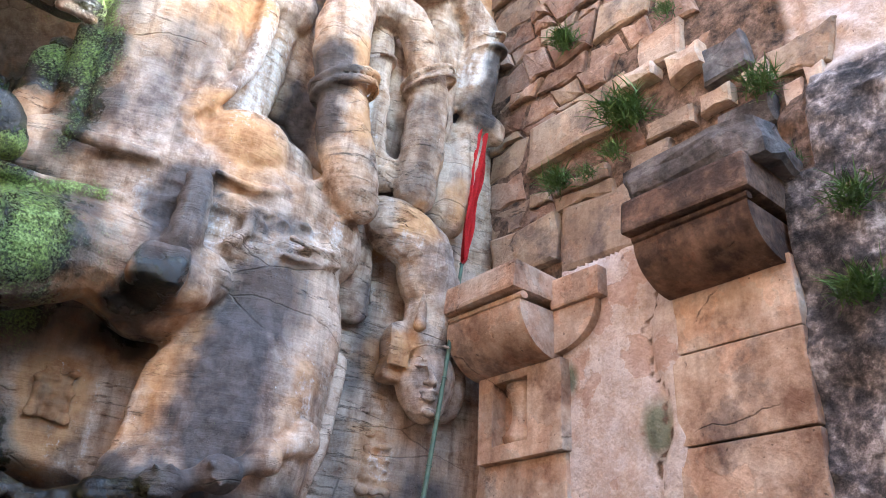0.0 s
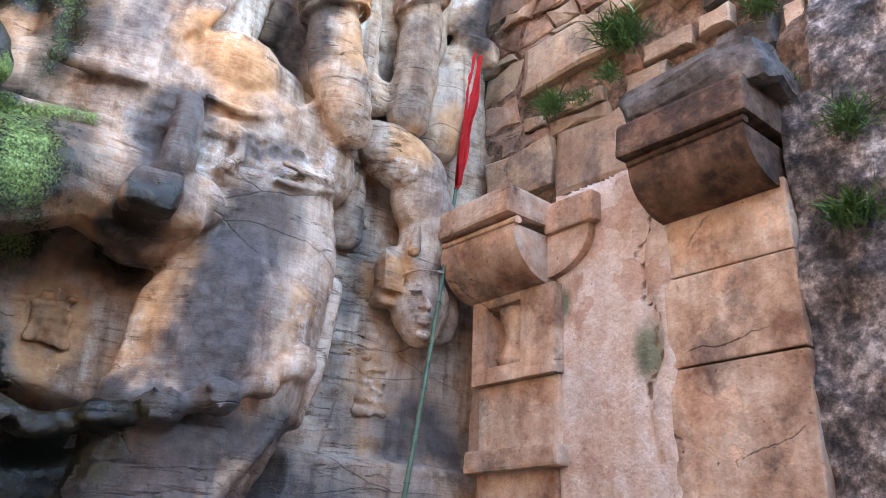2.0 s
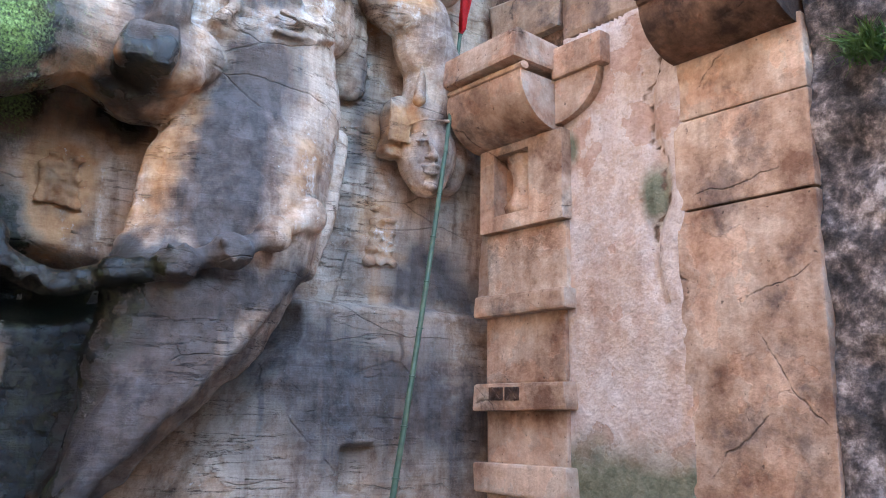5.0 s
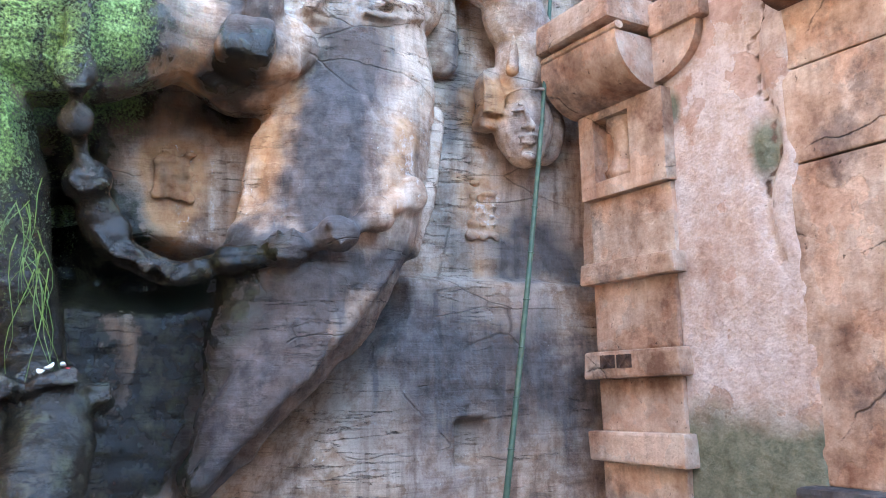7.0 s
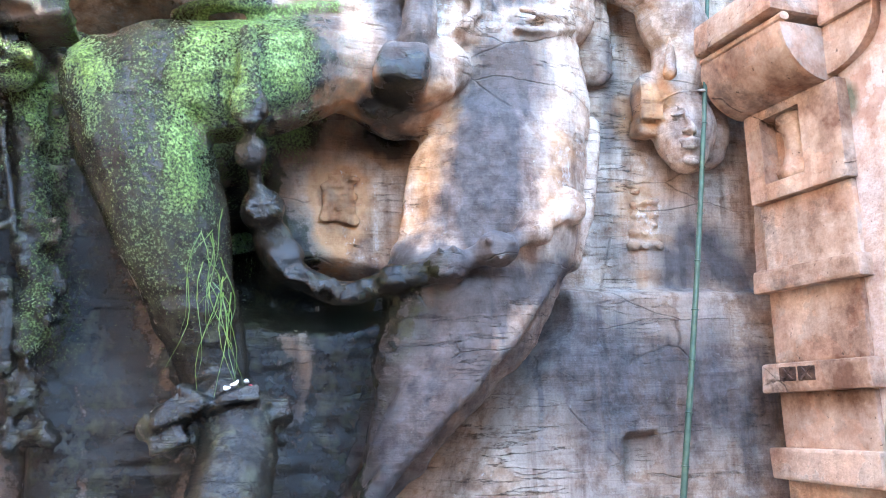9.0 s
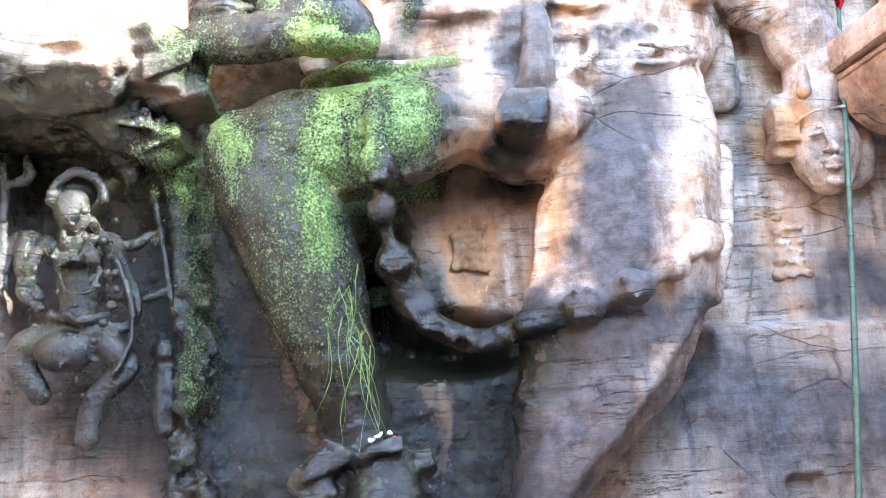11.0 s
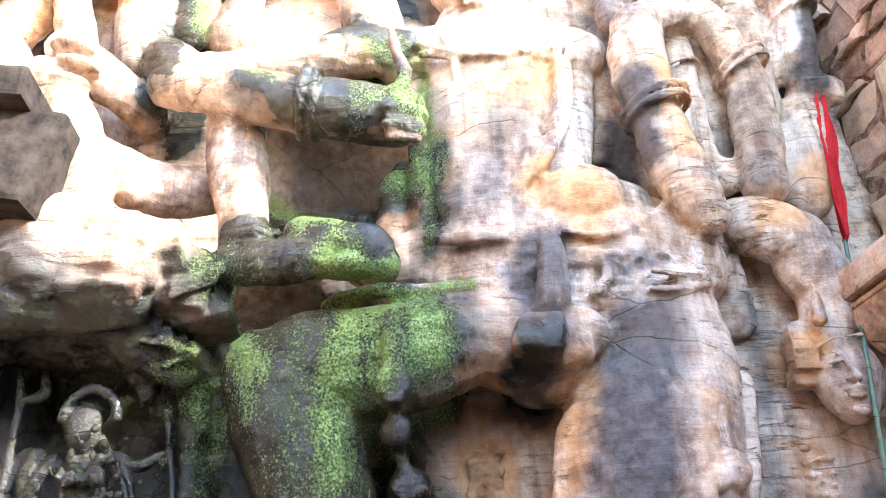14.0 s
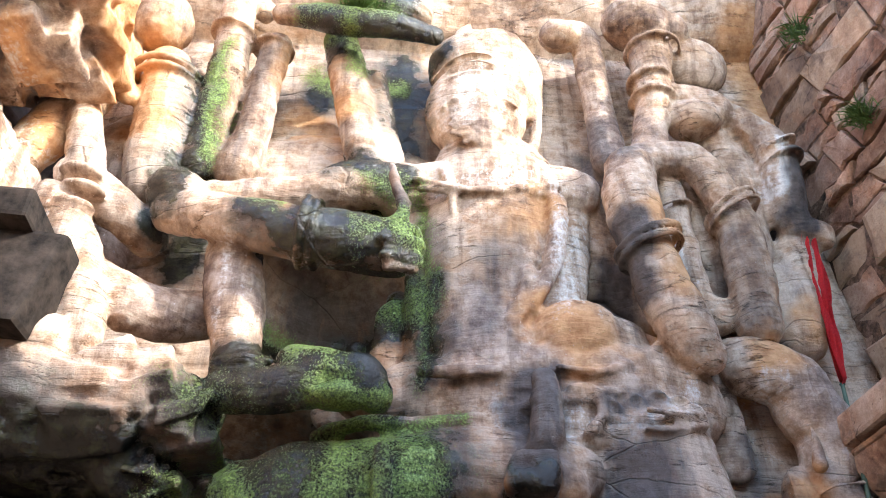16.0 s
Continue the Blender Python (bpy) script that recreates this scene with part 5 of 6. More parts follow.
side_wall = tagged(sheet("wall_side", side_material(), 330, 330, side_face, SIDE_T), "old masonry side wall with pink plaster and rubble core", "wall", kind="structure")
co = verts_of(side_wall.data)
loc = (co - np.array(CORNER)) @ np.array([SU, SN, (0, 0, 1)]).T
S_, Z_ = loc[:, 0], loc[:, 2]
rub = np.clip((S_ - 2.54) / 0.06, 0, 1) * np.clip((4.95 - Z_) / 0.3, 0, 1)
# darker towards the wall's foot, plus a damp patch near the crack
damp_dark = np.clip((1.62 - Z_) / 0.5, 0, 1) * (S_ < 2.0) + np.clip(1.3 - np.hypot((S_ - 1.74) / 0.13, (Z_ - 2.86) / 0.2), 0, 1)
# darker olive patch in the corner below the side bracket
damp_dark = np.maximum(damp_dark, np.clip(1.2 - np.hypot((S_ - 1.10) / 0.09, (Z_ - 3.29) / 0.16), 0, 1))
joint = ((Z_ > 4.13) & (S_ < 2.86) & (Z_ < 9)).astype(float) * np.clip((2.86 - S_ + 0.3 * (Z_ < 5.05)) / 0.2, 0, 1)
joint = np.maximum(joint, np.clip(1.0 - np.abs(S_ - 1.76 - 0.05 * np.sin(Z_ * 7) - 0.03 * np.sin(Z_ * 23)) / 0.025, 0, 1) * (Z_ < 3.9) * (Z_ > 2.5))
for key, val in (("rubble", rub), ("damp_dark", damp_dark), ("joint", joint)):
    side_wall.data.attributes.new(key, "FLOAT", "POINT").data.foreach_set("value", np.clip(val, 0, 1).astype(np.float32))


def local_block(name, s0, s1, n0, n1, z0, z1, mat, parent, bevel=0.015, jit=0.006, seed=1):
    bm = bmesh.new()
    block(bm, ((s0 + s1) / 2, (n0 + n1) / 2, (z0 + z1) / 2), (s1 - s0, n1 - n0, z1 - z0), None, bevel, jit, random.Random(seed))
    return part(name, bm, mat, parent)


def profile_bar(name, prof, s0, s1, mat, parent, axis="s", segs=8):
    """A profile of (out, z) points drawn along the wall (axis s), or out of its end (axis n)."""
    bm = bmesh.new()
    rows_ = []
    for k in range(segs + 1):
        a = s0 + (s1 - s0) * k / segs
        rows_.append([bm.verts.new((a, o + 0.004 * noise.noise((a * 8, o * 8, z * 8)), z + 0.006 * noise.noise((a * 5, o * 5, z * 5 + 3)))
                                   if axis == "s" else (o, a, z + 0.004 * noise.noise((a * 5, o * 5, z * 5)))) for o, z in prof])
    m = len(prof)
    for r0, r1 in zip(rows_, rows_[1:]):
        for k in range(m):
            bm.faces.new((r0[k], r0[(k + 1) % m], r1[(k + 1) % m], r1[k]))
    bm.faces.new(rows_[0])
    bm.faces.new(rows_[-1][::-1])
    bmesh.ops.recalc_face_normals(bm, faces=bm.faces)
    return part(name, bm, mat, parent)


def quarter(n_in, n_out, z_low, z_high, steps=10):
    """A bracket's belly: from the wall at z_low, swelling out to n_out at z_high."""
    pts = [(-0.05, z_low)]
    for k in range(steps + 1):
        a = math.pi / 2 * k / steps
        pts.append((n_in + (n_out - n_in) * math.sin(a), z_high - (z_high - z_low) * math.cos(a)))
    return pts + [(-0.05, z_high)]


def empty(name, at):
    e = new(name)
    e.matrix_world = at
    return e


def pilaster_a():
    e = tagged(empty("pilaster", SIDE), "red sandstone pilaster of stacked blocks with projecting bands", "pilaster", "wall pilasters")
    a, b_ = 0.33, 1.08
    local_block("shaft_block", a + 0.02, b_ + 0.01, -0.1, 0.27, 2.37, 2.82, BLOCK, e, seed=2)
    local_block("shaft_block", a + 0.03, b_ - 0.01, -0.1, 0.27, 1.79, 2.24, BLOCK, e, seed=3)
    local_block("shaft_block", a + 0.03, b_ - 0.01, -0.1, 0.27, 1.27, 1.62, BLOCK, e, seed=4)
    local_block("shaft_block", a + 0.03, b_ - 0.01, -0.1, 0.27, -0.1, 1.09, BLOCK, e, seed=5)
    local_block("band", a - 0.03, b_ + 0.05, -0.1, 0.35, 2.235, 2.375, BLOCK, e, 0.02, 0.01, 6)
    bd = local_block("band", a - 0.03, b_ + 0.05, -0.1, 0.35, 1.615, 1.795, BLOCK, e, 0.02, 0.01, 7)
    bm = bmesh.new()
    for k in range(2):
        block(bm, (0.53 + 0.15 * k, 0.352, 1.72), (0.13, 0.012, 0.085), None, 0.004)
        for q in (45, -45):
            block(bm, (0.53 + 0.15 * k, 0.36, 1.72), (0.11, 0.012, 0.018), Matrix.Rotation(radians(q), 4, "Y"), 0.003)
    tagged(part("carved_cross", bm, DARKCAP, bd, "dark carved crosses"), kind="stuff")
    local_block("band", a - 0.03, b_ + 0.05, -0.1, 0.35, 1.085, 1.275, BLOCK, e, 0.02, 0.01, 8)
    # top block with a sunken vase panel
    for s0, s1, z0, z1, n1 in ((a, 0.47, 2.82, 3.42, 0.32), (0.80, b_ + 0.02, 2.82, 3.42, 0.32), (0.47, 0.80, 2.82, 2.93, 0.318), (0.47, 0.80, 3.36, 3.42, 0.318), (0.46, 0.81, 2.92, 3.37, 0.19)):
        local_block("panel_slab", s0, s1, -0.1, n1, z0, z1, BLOCK, e, 0.005, 0.0, 11)
    bm = bmesh.new()
    prof = [(0.13, 2.935), (0.15, 2.99), (0.10, 3.04), (0.075, 3.10), (0.072, 3.18), (0.085, 3.25), (0.11, 3.28), (0.085, 3.30), (0.12, 3.33), (0.12, 3.355)]
    rings = [[bm.verts.new((0.635 + r * math.cos(q), 0.205 + 0.7 * r * math.sin(q), z)) for q in (2 * math.pi * i / 16 for i in range(16))] for r, z in prof]
    for r0, r1 in zip(rings, rings[1:]):
        for i in range(16):
            bm.faces.new((r0[i], r0[(i + 1) % 16], r1[(i + 1) % 16], r1[i]))
    bm.faces.new(rings[0][::-1])
    bm.faces.new(rings[-1])
    smooth(part("vase_carving", bm, BLOCK, e, "worn carved vase in a sunken panel"))
    # capital
    bel = profile_bar("bracket", quarter(0.28, 0.62, 3.42, 3.76), 0.29, 1.03, BLOCK, e)
    smooth_bar(bel)
    r = profile_bar("roll_moulding", [(0.60 + 0.035 * math.cos(q), 3.785 + 0.026 * math.sin(q)) for q in (2 * math.pi * i / 10 for i in range(10))], 0.27, 1.05, BLOCK, e)
    smooth_bar(r)
    local_block("abacus", 0.24, 1.05, -0.05, 0.69, 3.815, 4.02, BLOCK, e, 0.03, 0.015, 9)
    smooth_bar(profile_bar("side_bracket", [(1.0, 3.45)] + [(1.03 + 0.36 * math.sin(math.pi / 2 * k / 8), 3.76 - 0.30 * math.cos(math.pi / 2 * k / 8)) for k in range(9)] + [(1.0, 3.76)], -0.05, 0.30, BLOCK, e, "n"))
    local_block("side_abacus", 1.02, 1.44, -0.05, 0.335, 3.76, 3.97, BLOCK, e, 0.02, 0.01, 10)
    return e


def smooth_bar(ob):
    for pl in ob.data.polygons:
        pl.use_smooth = len(pl.vertices) == 4
    ob.data.set_sharp_from_angle(angle=radians(35))
    return ob


def pilaster_b():
    e = tagged(empty("pilaster", SIDE), "tall red sandstone pilaster under a blackened bracket capital", "pilaster", "wall pilasters")
    a, b_ = 1.88, 2.66
    for k, (z0, z1) in enumerate(((3.25, 3.66), (2.72, 3.245), (1.05, 2.715))):
        local_block("shaft_block", a, b_ + 0.01 * k, -0.1, 0.23 + 0.012 * (k % 2), z0, z1, BLOCK, e, 0.012, 0.008, 20 + k)
    local_block("plinth", a - 0.06, b_ + 0.08, -0.1, 0.36, -0.1, 1.045, GREYSLAB, e, 0.03, 0.02, 24)
    bel = profile_bar("bracket", quarter(0.24, 0.56, 3.60, 3.86), 1.90, 2.64, DARKCAP, e)
    smooth_bar(bel)
    smooth_bar(profile_bar("roll_moulding", [(0.55 + 0.03 * math.cos(q), 3.885 + 0.024 * math.sin(q)) for q in (2 * math.pi * i / 10 for i in range(10))], 1.90, 2.65, DARKCAP, e))
    local_block("abacus", 1.88, 2.68, -0.05, 0.63, 3.91, 4.12, DARKCAP, e, 0.025, 0.015, 25)
    bm = bmesh.new()
    block(bm, (2.31, 0.25, 4.24), (0.90, 0.66, 0.22), None, 0.05, 0.03, random.Random(26))
    bmesh.ops.subdivide_edges(bm, edges=bm.edges[:], cuts=3, use_grid_fill=True)
    for v in bm.verts:
        v.co += Vector((0.04 * fbm(v.co.z * 5, v.co.y * 4, 2), 0.06 * fbm(v.co.x * 4, v.co.y * 4, v.co.z * 4), 0.05 * fbm(v.co.x * 3.5, 4, v.co.y * 4)))
    part("top_slab", bm, GREYSLAB, e, "grey weathered slab lying on the capital")
    return e


pilaster_a()
pilaster_b()


def stone(s, z, w, h, n, mat, rng, tilt=0.0, name="stone"):
    """One rubble stone set in the wall, its corners uneven."""
    bm = bmesh.new()
    q = rng.uniform(0.75, 1.0)
    cs = [(-0.5, -0.5), (0.1 * rng.uniform(-2, 2), -0.5 * q), (0.5, -0.5), (0.5 * rng.uniform(0.9, 1.05), 0.0), (0.5, 0.5), (0.1 * rng.uniform(-2, 2), 0.5 * q), (-0.5, 0.5), (-0.5 * rng.uniform(0.9, 1.05), 0.0)]
    outl = []
    for cx, cz in cs:
        x, zz = cx * w * rng.uniform(0.86, 1.0), cz * h * rng.uniform(0.84, 1.0)
        outl.append((x * math.cos(tilt) - zz * math.sin(tilt), x * math.sin(tilt) + zz * math.cos(tilt)))
    lo = [bm.verts.new((x, -0.12, zz)) for x, zz in outl]
    mi = [bm.verts.new((x, n * rng.uniform(0.5, 0.8), zz)) for x, zz in outl]
    hi = [bm.verts.new((x * 0.88, n * rng.uniform(0.85, 1.15), zz * 0.86)) for x, zz in outl]
    for r0, r1 in ((lo, mi), (mi, hi)):
        for k in range(8):
            bm.faces.new((r0[k], r0[(k + 1) % 8], r1[(k + 1) % 8], r1[k]))
    c = bm.verts.new((0, n * rng.uniform(0.95, 1.2), 0))
    for k in range(8):
        bm.faces.new((hi[k], hi[(k + 1) % 8], c))
    bmesh.ops.recalc_face_normals(bm, faces=bm.faces)
    ob = part(name, bm, mat, side_wall)
    ob.matrix_world = SIDE @ Matrix.Translation((s, 0, z))
    return ob


rng = random.Random(5)
KNOWN = [  # the larger stones above the capitals: s, z, width, height, proud, stone
    (1.24, 4.45, 0.74, 0.60, 0.05, PALESTONE, 0.0), (0.46, 4.52, 0.78, 0.46, 0.05, PALESTONE, 0.0),
    (1.03, 5.42, 1.05, 0.50, 0.05, PALESTONE, 0.02), (1.88, 5.00, 0.42, 0.16, 0.05, PALESTONE, 0.0),
    (2.25, 5.01, 0.24, 0.17, 0.05, PALESTONE, 0.0), (2.34, 5.30, 0.36, 0.34, 0.05, GREYSLAB, 0.06),
    (1.86, 5.70, 0.38, 0.36, 0.05, BLOCK, 0.0), (1.70, 4.82, 0.36, 0.16, 0.05, PALESTONE, 0.0),
    (1.66, 5.52, 0.34, 0.14, 0.09, BLOCK, 0.0), (2.06, 5.42, 0.3, 0.24, 0.09, BLOCK, 0.1),
    (2.55, 5.02, 0.2, 0.22, 0.05, PALESTONE, 0.2), (2.76, 4.72, 0.13, 0.32, 0.05, BLOCK, 0.0),
    (2.90, 4.78, 0.12, 0.30, 0.05, BLOCK, 0.0), (3.25, 4.66, 0.62, 0.26, 0.05, GREYSLAB, 0.0),
    (2.95, 4.42, 0.34, 0.24, 0.05, BLOCK, 0.0), (2.45, 4.72, 0.44, 0.26, 0.09, GREYSLAB, 0.0)]
taken = []
for s, z, w, h, n, mat, tl in KNOWN:
    stone(s, z, w, h, n, mat, rng, tl)
    taken.append((s, z, w, h))


COURSES = [4.14]
for k in range(24):
    COURSES.append(COURSES[-1] + rng.choice((0.11, 0.16, 0.22, 0.3, 0.38, 0.44)))


def course_line(k, s):
    return COURSES[k] + 0.07 * noise.noise((s * 1.3, k * 3.7, 0)) + 0.03 * noise.noise((s * 5, k * 1.7, 2)) - 0.05 * s


def fitted_stone(outline, n, mat, rng):
    """A flat rubble stone filling its place between courses."""
    cx, cz = sum(p[0] for p in outline) / len(outline), sum(p[1] for p in outline) / len(outline)
    bm = bmesh.new()
    lo, mi, hi = [], [], []
    for s, z in outline:
        dx, dz = s - cx, z - cz
        L = math.hypot(dx, dz)
        k = max(0.3, 1 - rng.uniform(0.004, 0.035) / L)
        lo.append(bm.verts.new((dx * k, -0.14, dz * k)))
        mi.append(bm.verts.new((dx * k, n - 0.012 + rng.uniform(-0.006, 0.004), dz * k)))
        k2 = max(0.3, k - rng.uniform(0.01, 0.03) / L)
        hi.append(bm.verts.new((dx * k2, n + rng.uniform(-0.008, 0.012), dz * k2)))
    m = len(outline)
    for r0, r1 in ((lo, mi), (mi, hi)):
        for q in range(m):
            bm.faces.new((r0[q], r0[(q + 1) % m], r1[(q + 1) % m], r1[q]))
    c = bm.verts.new((0, n + rng.uniform(0.0, 0.02), 0))
    for q in range(m):
        bm.faces.new((hi[q], hi[(q + 1) % m], c))
    bmesh.ops.recalc_face_normals(bm, faces=bm.faces)
    ob = part("stone", bm, mat, side_wall)
    ob.matrix_world = SIDE @ Matrix.Translation((cx, 0, cz))


for k in range(19):
    s, lean0 = 0.02, 0.0
    limit = 2.8 if COURSES[k] < 7.1 else 1.15
    while s < limit:
        w = rng.uniform(0.7, 2.4) * max(0.18, COURSES[k + 1] - COURSES[k])
        lean1 = rng.uniform(-0.13, 0.13)
        split = rng.random() < 0.18
        n = rng.uniform(-0.045, 0.03)
        mids = [q / 4 for q in range(5)]
        lowr = [(s - lean0 * 0.5 + (w + (lean0 - lean1) * 0.5) * q, course_line(k, s + w * q)) for q in mids]
        uppr = [(s + lean0 * 0.5 + (w + (lean1 - lean0) * 0.5) * q, course_line(k + 1, s + w * q)) for q in mids]
        cs_, cz_ = s + w / 2, (lowr[2][1] + uppr[2][1]) / 2
        free = all(abs(cs_ - t_[0]) > (w + t_[2]) * 0.36 or abs(cz_ - t_[1]) > (COURSES[k + 1] - COURSES[k] + t_[3]) * 0.36 for t_ in taken)
        if free and not (cs_ > 2.3 - 0.15 * (cz_ - 5.2) and 5.2 < cz_ < 7):
            mat = rng.choice((RUBBLE, RUBBLE, RUBBLE, RUBBLE, PALESTONE))
            if split:
                mid = [((a[0] + b_[0]) / 2, (a[1] + b_[1]) / 2) for a, b_ in zip(lowr, uppr)]
                fitted_stone(lowr + mid[::-1], n, mat, rng)
                fitted_stone(mid + uppr[::-1], n + 0.02, rng.choice((RUBBLE, PALESTONE)), rng)
            else:
                fitted_stone(lowr + uppr[::-1], n, mat, rng)
        s += w
        lean0 = lean1


# ---- left side: rock edge and a dark capital ----
def left_face(u, v):
    # carried on unseen past the camera so light falls mostly from above
    y, z = 5.1 - 11.0 * u, -0.3 + 9.5 * v
    x = -2.50 - 0.05 * (5 - y) + 0.08 * fbm(y * 1.5, 9.0, z * 1.5) + 0.02 * fbm(y * 7, 3.0, z * 7)
    x -= 0.6 * max(0.0, min(1.0, (z - 5.6) / 0.8)) * max(0.0, min(1.0, (y - 2.6) / 0.6))
    x += 0.12 * abs(noise.noise((y * 2.3, 4.0, z * 2.3))) * max(0.0, min(1.0, z - 5.5)) + 0.05 * noise.noise((y * 11, 4.0, z * 11))
    return (x, y, z)


tagged(sheet("wall_left", ROCK, 160, 170, left_face, 0.9), "rough sandstone side of the rock cutting", "wall", kind="structure")
carry_stains(bpy.data.objects["wall_left"])


def rock_overhang():
    """A broken shelf of rock jutting from the cutting's side, its underside hollow."""
    rg = random.Random(52)
    bm = bmesh.new()
    block(bm, (-2.72, 3.75, 6.66), (1.25, 1.3, 0.5), Matrix.Rotation(radians(-14), 4, "Y"), 0.08, 0.06, rg)
    block(bm, (-2.85, 3.55, 6.95), (1.3, 1.5, 0.4), Matrix.Rotation(radians(-6), 4, "Y"), 0.08, 0.06, rg)
    for k in range(18):
        block(bm, (-2.16 - rg.uniform(0.0, 0.25), 3.2 + rg.uniform(0, 1.0), 6.62 + rg.uniform(-0.22, 0.4)), (rg.uniform(0.15, 0.4), rg.uniform(0.2, 0.4), rg.uniform(0.1, 0.25)),
              Matrix.Rotation(radians(rg.uniform(-40, 40)), 4, "Y") @ Matrix.Rotation(radians(rg.uniform(-40, 40)), 4, "X"), 0.02, 0.05, rg)
    for k in range(10):
        block(bm, (-2.7 + rg.uniform(-0.35, 0.35), 3.9 + rg.uniform(-0.4, 0.4), 6.38 + rg.uniform(-0.08, 0.06)), (rg.uniform(0.2, 0.5), rg.uniform(0.2, 0.4), 0.2),
              Matrix.Rotation(radians(rg.uniform(-25, 25)), 4, "Y"), 0.02, 0.05, rg)
    return sculpt("rock_overhang", bm, ROCK, 0.02, 0.016, 1)


tagged(rock_overhang(), "broken brown sandstone shelf overhanging the cutting", "rock", kind="structure")
carry_stains(bpy.data.objects["rock_overhang"])


def left_capital():
    e = tagged(empty("capital", Matrix.Identity(4)), "dark damp stone bracket capital on the rock edge, shade put into its colour", "capital")
    bm = bmesh.new()
    block(bm, (-2.44, 4.0, 4.861), (0.62, 0.7, 0.22), Matrix.Rotation(radians(8), 4, "Y"), 0.03, 0.03, random.Random(3))
    part("abacus", bm, BLACKCAP, e)
    bm = bmesh.new()
    block(bm, (-2.294, 4.05, 4.452), (0.60, 0.5, 0.62), Matrix.Rotation(radians(8), 4, "Y"), 0.04, 0.03, random.Random(4))
    part("bracket", bm, BLACKCAP, e)
    return e


left_capital()


# ---- flag on a bamboo pole ----
def flag():
    e = tagged(empty("flag", Matrix.Identity(4)), "red cloth pennant tied to a leaning green bamboo pole", "flag")
    top, bot = Vector((3.202, 4.7, 5.847)), Vector((2.426, 4.5, 0.887))
    bm = bmesh.new()
    pts = []
    nseg = 16
    for k in range(nseg + 1):
        q = k / nseg
        p = top.lerp(bot, q) + Vector((0.05 * math.sin(q * 3.0), 0, 0.0))
        pts.append((*p, 0.011 + 0.010 * q))
    tube(bm, pts, 1.0, 8, 2)
    for k in range(1, nseg):
        ring(bm, pts[k], top - bot, pts[k][3] * 1.0, 0.005)
    bm.verts.ensure_lookup_table()
    smooth(part("pole", bm, BAMBOO, e))
    bm = bmesh.new()
    n, m = 40, 8
    grid = []
    for i in range(n + 1):
        q = i / n
        c = Vector(pts[0][:3]).lerp(Vector(pts[int(nseg * 0.36)][:3]), q)
        w = 0.025 + 0.15 * math.sin(min(1, q * 1.5) * math.pi) ** 1.2 * (1 if q < 0.66 else 0.3) + 0.07 * max(0, math.sin((q - 0.6) / 0.4 * math.pi)) * (q > 0.6)
        grid.append([bm.verts.new(c + Vector(((j / m - 0.55) * w, -0.03 - 0.035 * math.sin(j * 1.9 + q * 9), 0.012 * math.sin(j * 2.1 + q * 14)))) for j in range(m + 1)])
    for r0, r1 in zip(grid, grid[1:]):
        for j in range(m):
            bm.faces.new((r0[j], r0[j + 1], r1[j + 1], r1[j]))
    bmesh.ops.solidify(bm, geom=bm.faces[:], thickness=0.004)
    smooth(part("cloth", bm, CLOTH, e, "crumpled red cotton pennant"))
    return e


flag()


# ---- plants ----
def tuft(name, at, out, size, count, mat, seed, droop=0.35, label="small green grass tuft growing from a wall joint"):
    rg = random.Random(seed)
    bm = bmesh.new()
    out = Vector(out)
    for k in range(count):
        d = (out * rg.uniform(0.3, 1.0) + Vector((rg.uniform(-0.9, 0.9), rg.uniform(-0.9, 0.9), rg.uniform(-0.3, 1.0)))).normalized()
        L = size * rg.uniform(0.4, 1.0)
        side_v = d.cross(Vector((rg.uniform(-1, 1), rg.uniform(-1, 1), 1))).normalized() * size * 0.022
        p0 = Vector(at) + Vector((rg.gauss(0, 0.22), rg.gauss(0, 0.22), rg.gauss(0, 0.16))) * size
        prev = None
        for i in range(4):
            q = i / 3
            c = p0 + d * L * q - Vector((0, 0, droop * L * q * q))
            wv = side_v * (1 - q * 0.9)
            cur = (bm.verts.new(c - wv), bm.verts.new(c + wv))
            if prev:
                bm.faces.new((prev[0], prev[1], cur[1], cur[0]))
            prev = cur
    return tagged(link(name, bm, mat), label, "grass", "wall plants")


OUT = (-0.9, -0.3, 0.3)
for k, (at, size, cnt) in enumerate((
        ((3.512, 3.985, 6.250), 0.22, 170), ((3.570, 3.431, 5.223), 0.30, 420), ((3.460, 4.069, 4.898), 0.22, 300), ((3.535, 3.533, 4.921), 0.18, 160),
        ((3.675, 2.395, 4.861), 0.22, 190), ((3.613, 2.262, 4.190), 0.15, 120), ((3.636, 1.953, 3.831), 0.22, 220), ((3.630, 1.992, 3.320), 0.24, 320),
        ((3.648, 3.020, 5.933), 0.15, 110), ((3.502, 3.770, 4.838), 0.16, 120), ((3.480, 4.215, 7.594), 0.25, 150), ((3.514, 3.971, 6.246), 0.22, 150))):
    tuft("grass_tuft", at, OUT, size, cnt, GRASS, 40 + k)
tuft("grass_tuft", (-0.364, 4.15, 7.611), (0, -1, 0.3), 0.3, 320, GRASS, 77, 0.5, "grass and moss growing on the dripping ledge")


GX, GY, GZ = (-0.175, 3.95, 2.429)


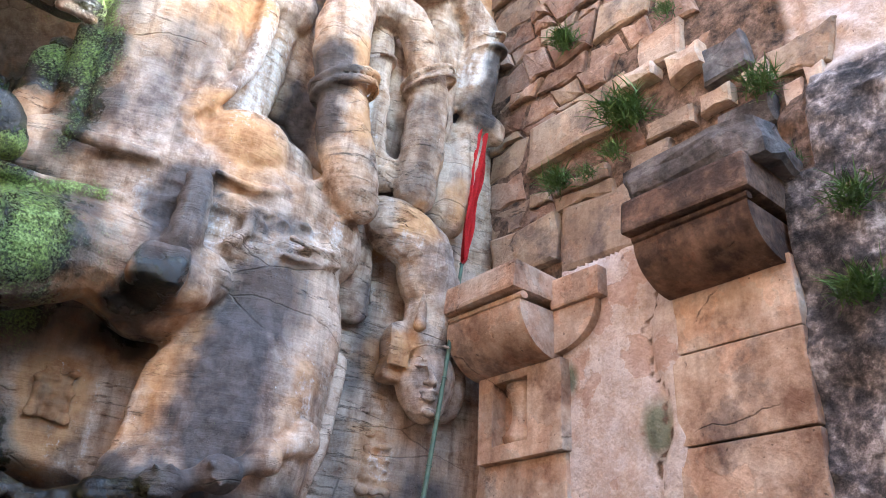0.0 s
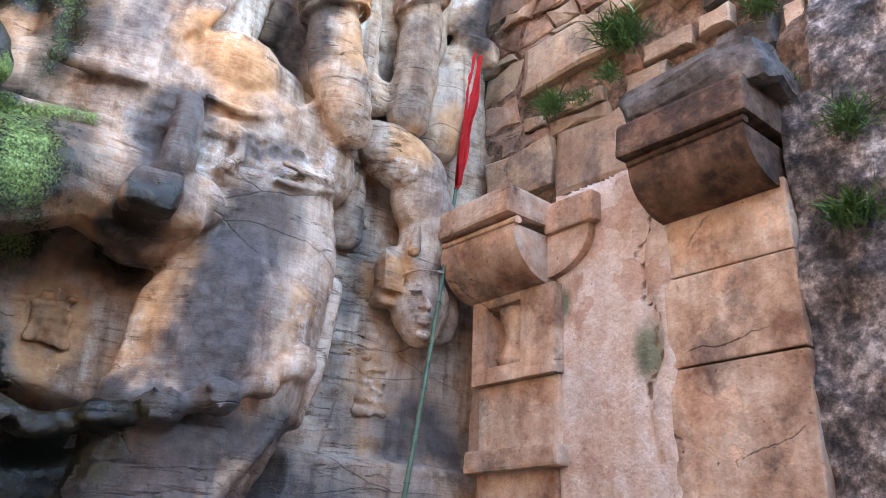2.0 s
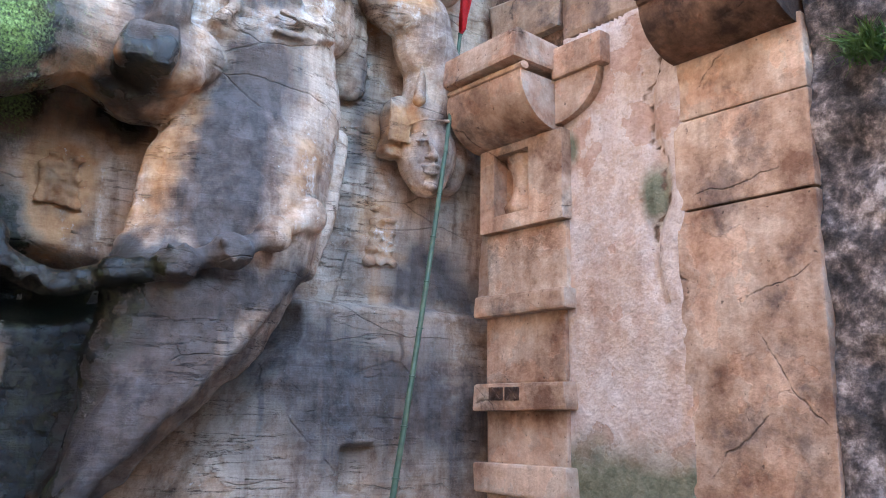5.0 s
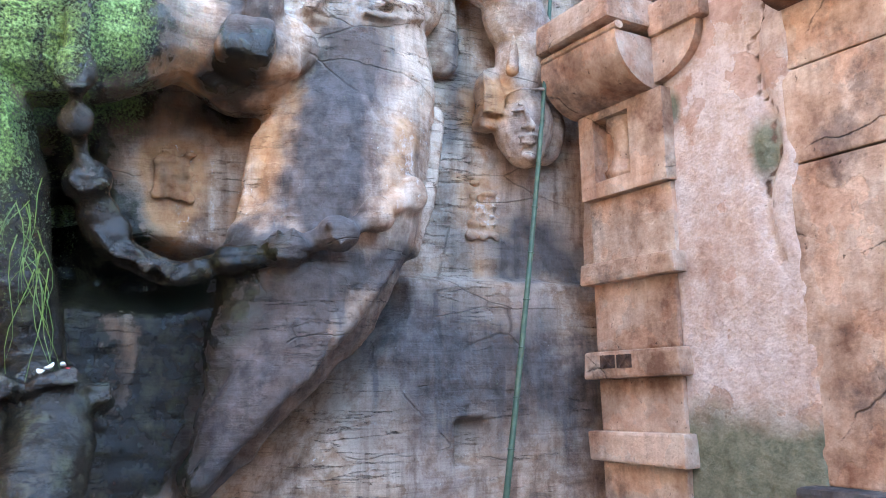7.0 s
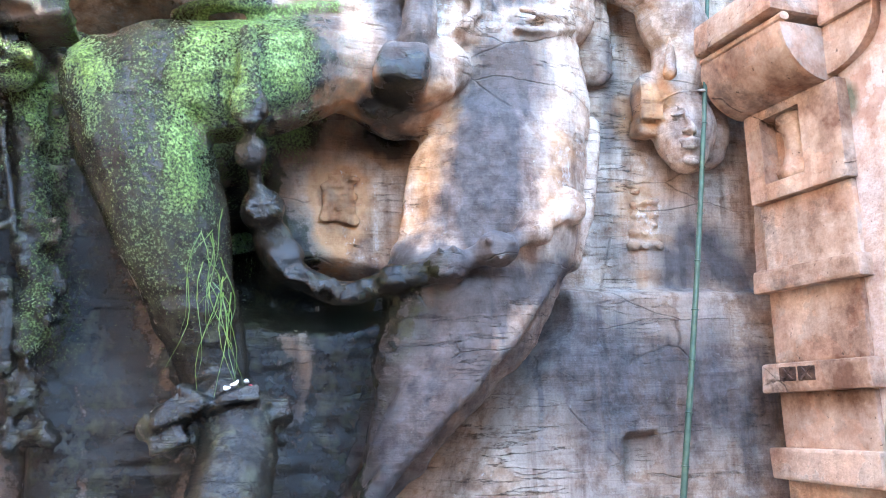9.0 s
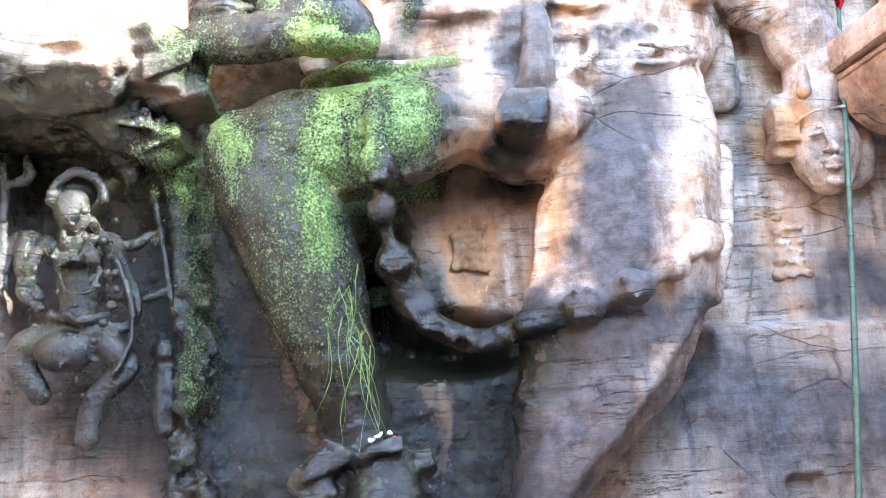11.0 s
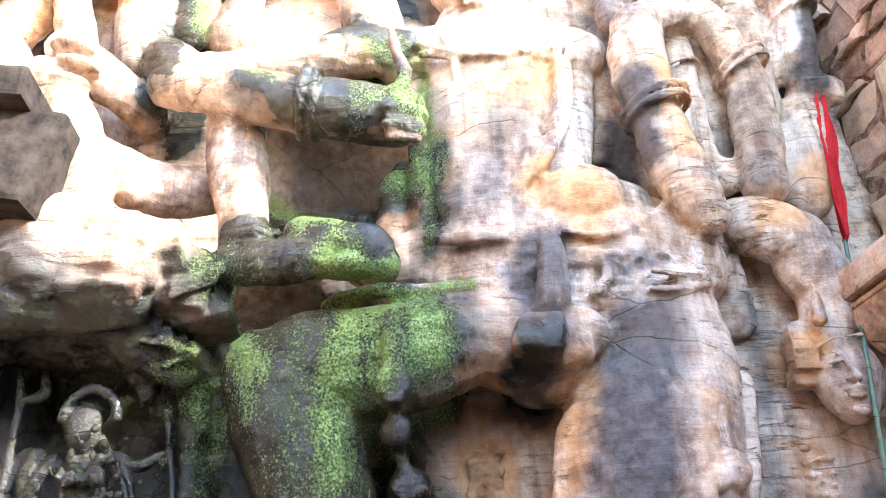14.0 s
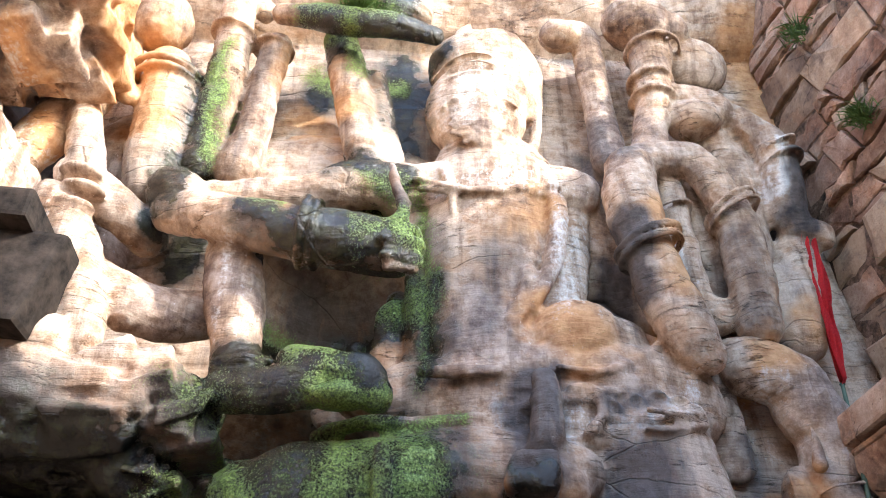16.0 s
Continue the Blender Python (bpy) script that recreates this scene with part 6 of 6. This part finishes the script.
def trailing():
    rg = random.Random(9)
    bm = bmesh.new()
    for k in range(20):
        x0, z0 = GX + rg.uniform(-0.12, 0.06), GZ + rg.uniform(-0.3, 0.12)
        L = rg.uniform(0.2, 0.6)
        lean = rg.uniform(-0.15, 0.12)
        prev = None
        for i in range(7):
            q = i / 6
            c = Vector((x0 + lean * q + 0.03 * math.sin(k + q * 5), GY + 0.03 * rg.random() + 0.05 * q, z0 - L * q))
            wv = Vector((0.0026 * (1.1 - q), 0, 0))
            cur = (bm.verts.new(c - wv), bm.verts.new(c + wv))
            if prev:
                bm.faces.new((prev[0], prev[1], cur[1], cur[0]))
            prev = cur
    return tagged(link("trailing_grass", bm, DRYGRASS), "thin bright green grass stems stuck on the wet stone shin", "grass", kind="stuff")


trailing()


# ---- petals left on the stone foot ----
WHITE_PETAL = plain("white_petal", (0.7, 0.7, 0.66), (0.85, 0.84, 0.8), 0.6)
RED_PETAL = plain("red_petal", (0.35, 0.02, 0.03), (0.55, 0.04, 0.05), 0.6)


def petal(at, size, mat, seed, text):
    rg = random.Random(seed)
    bm = bmesh.new()
    bmesh.ops.create_icosphere(bm, subdivisions=2, radius=size)
    for v in bm.verts:
        v.co = Vector((v.co.x, v.co.y * 0.7, v.co.z * 0.35 + 0.4 * v.co.x * v.co.x / size + rg.uniform(-0.1, 0.1) * size))
    ob = smooth(link("flower_petal", bm, mat))
    ob.matrix_world = Matrix.Translation(at) @ pose(0, 0, 0, rg.uniform(-30, 30), rg.uniform(-30, 30), rg.uniform(0, 180))
    return tagged(ob, text, "petal", "petals on the foot")


petal((-0.115, 4.0, 1.69), 0.022, WHITE_PETAL, 1, "white flower petal lying on the wet stone foot")
petal((-0.08, 4.0, 1.71), 0.024, WHITE_PETAL, 2, "white flower petal lying on the wet stone foot")
petal((-0.028, 4.0, 1.72), 0.020, WHITE_PETAL, 3, "white flower petal lying on the wet stone foot")
petal((0.003, 4.0, 1.698), 0.022, RED_PETAL, 4, "red flower petal lying on the wet stone foot")
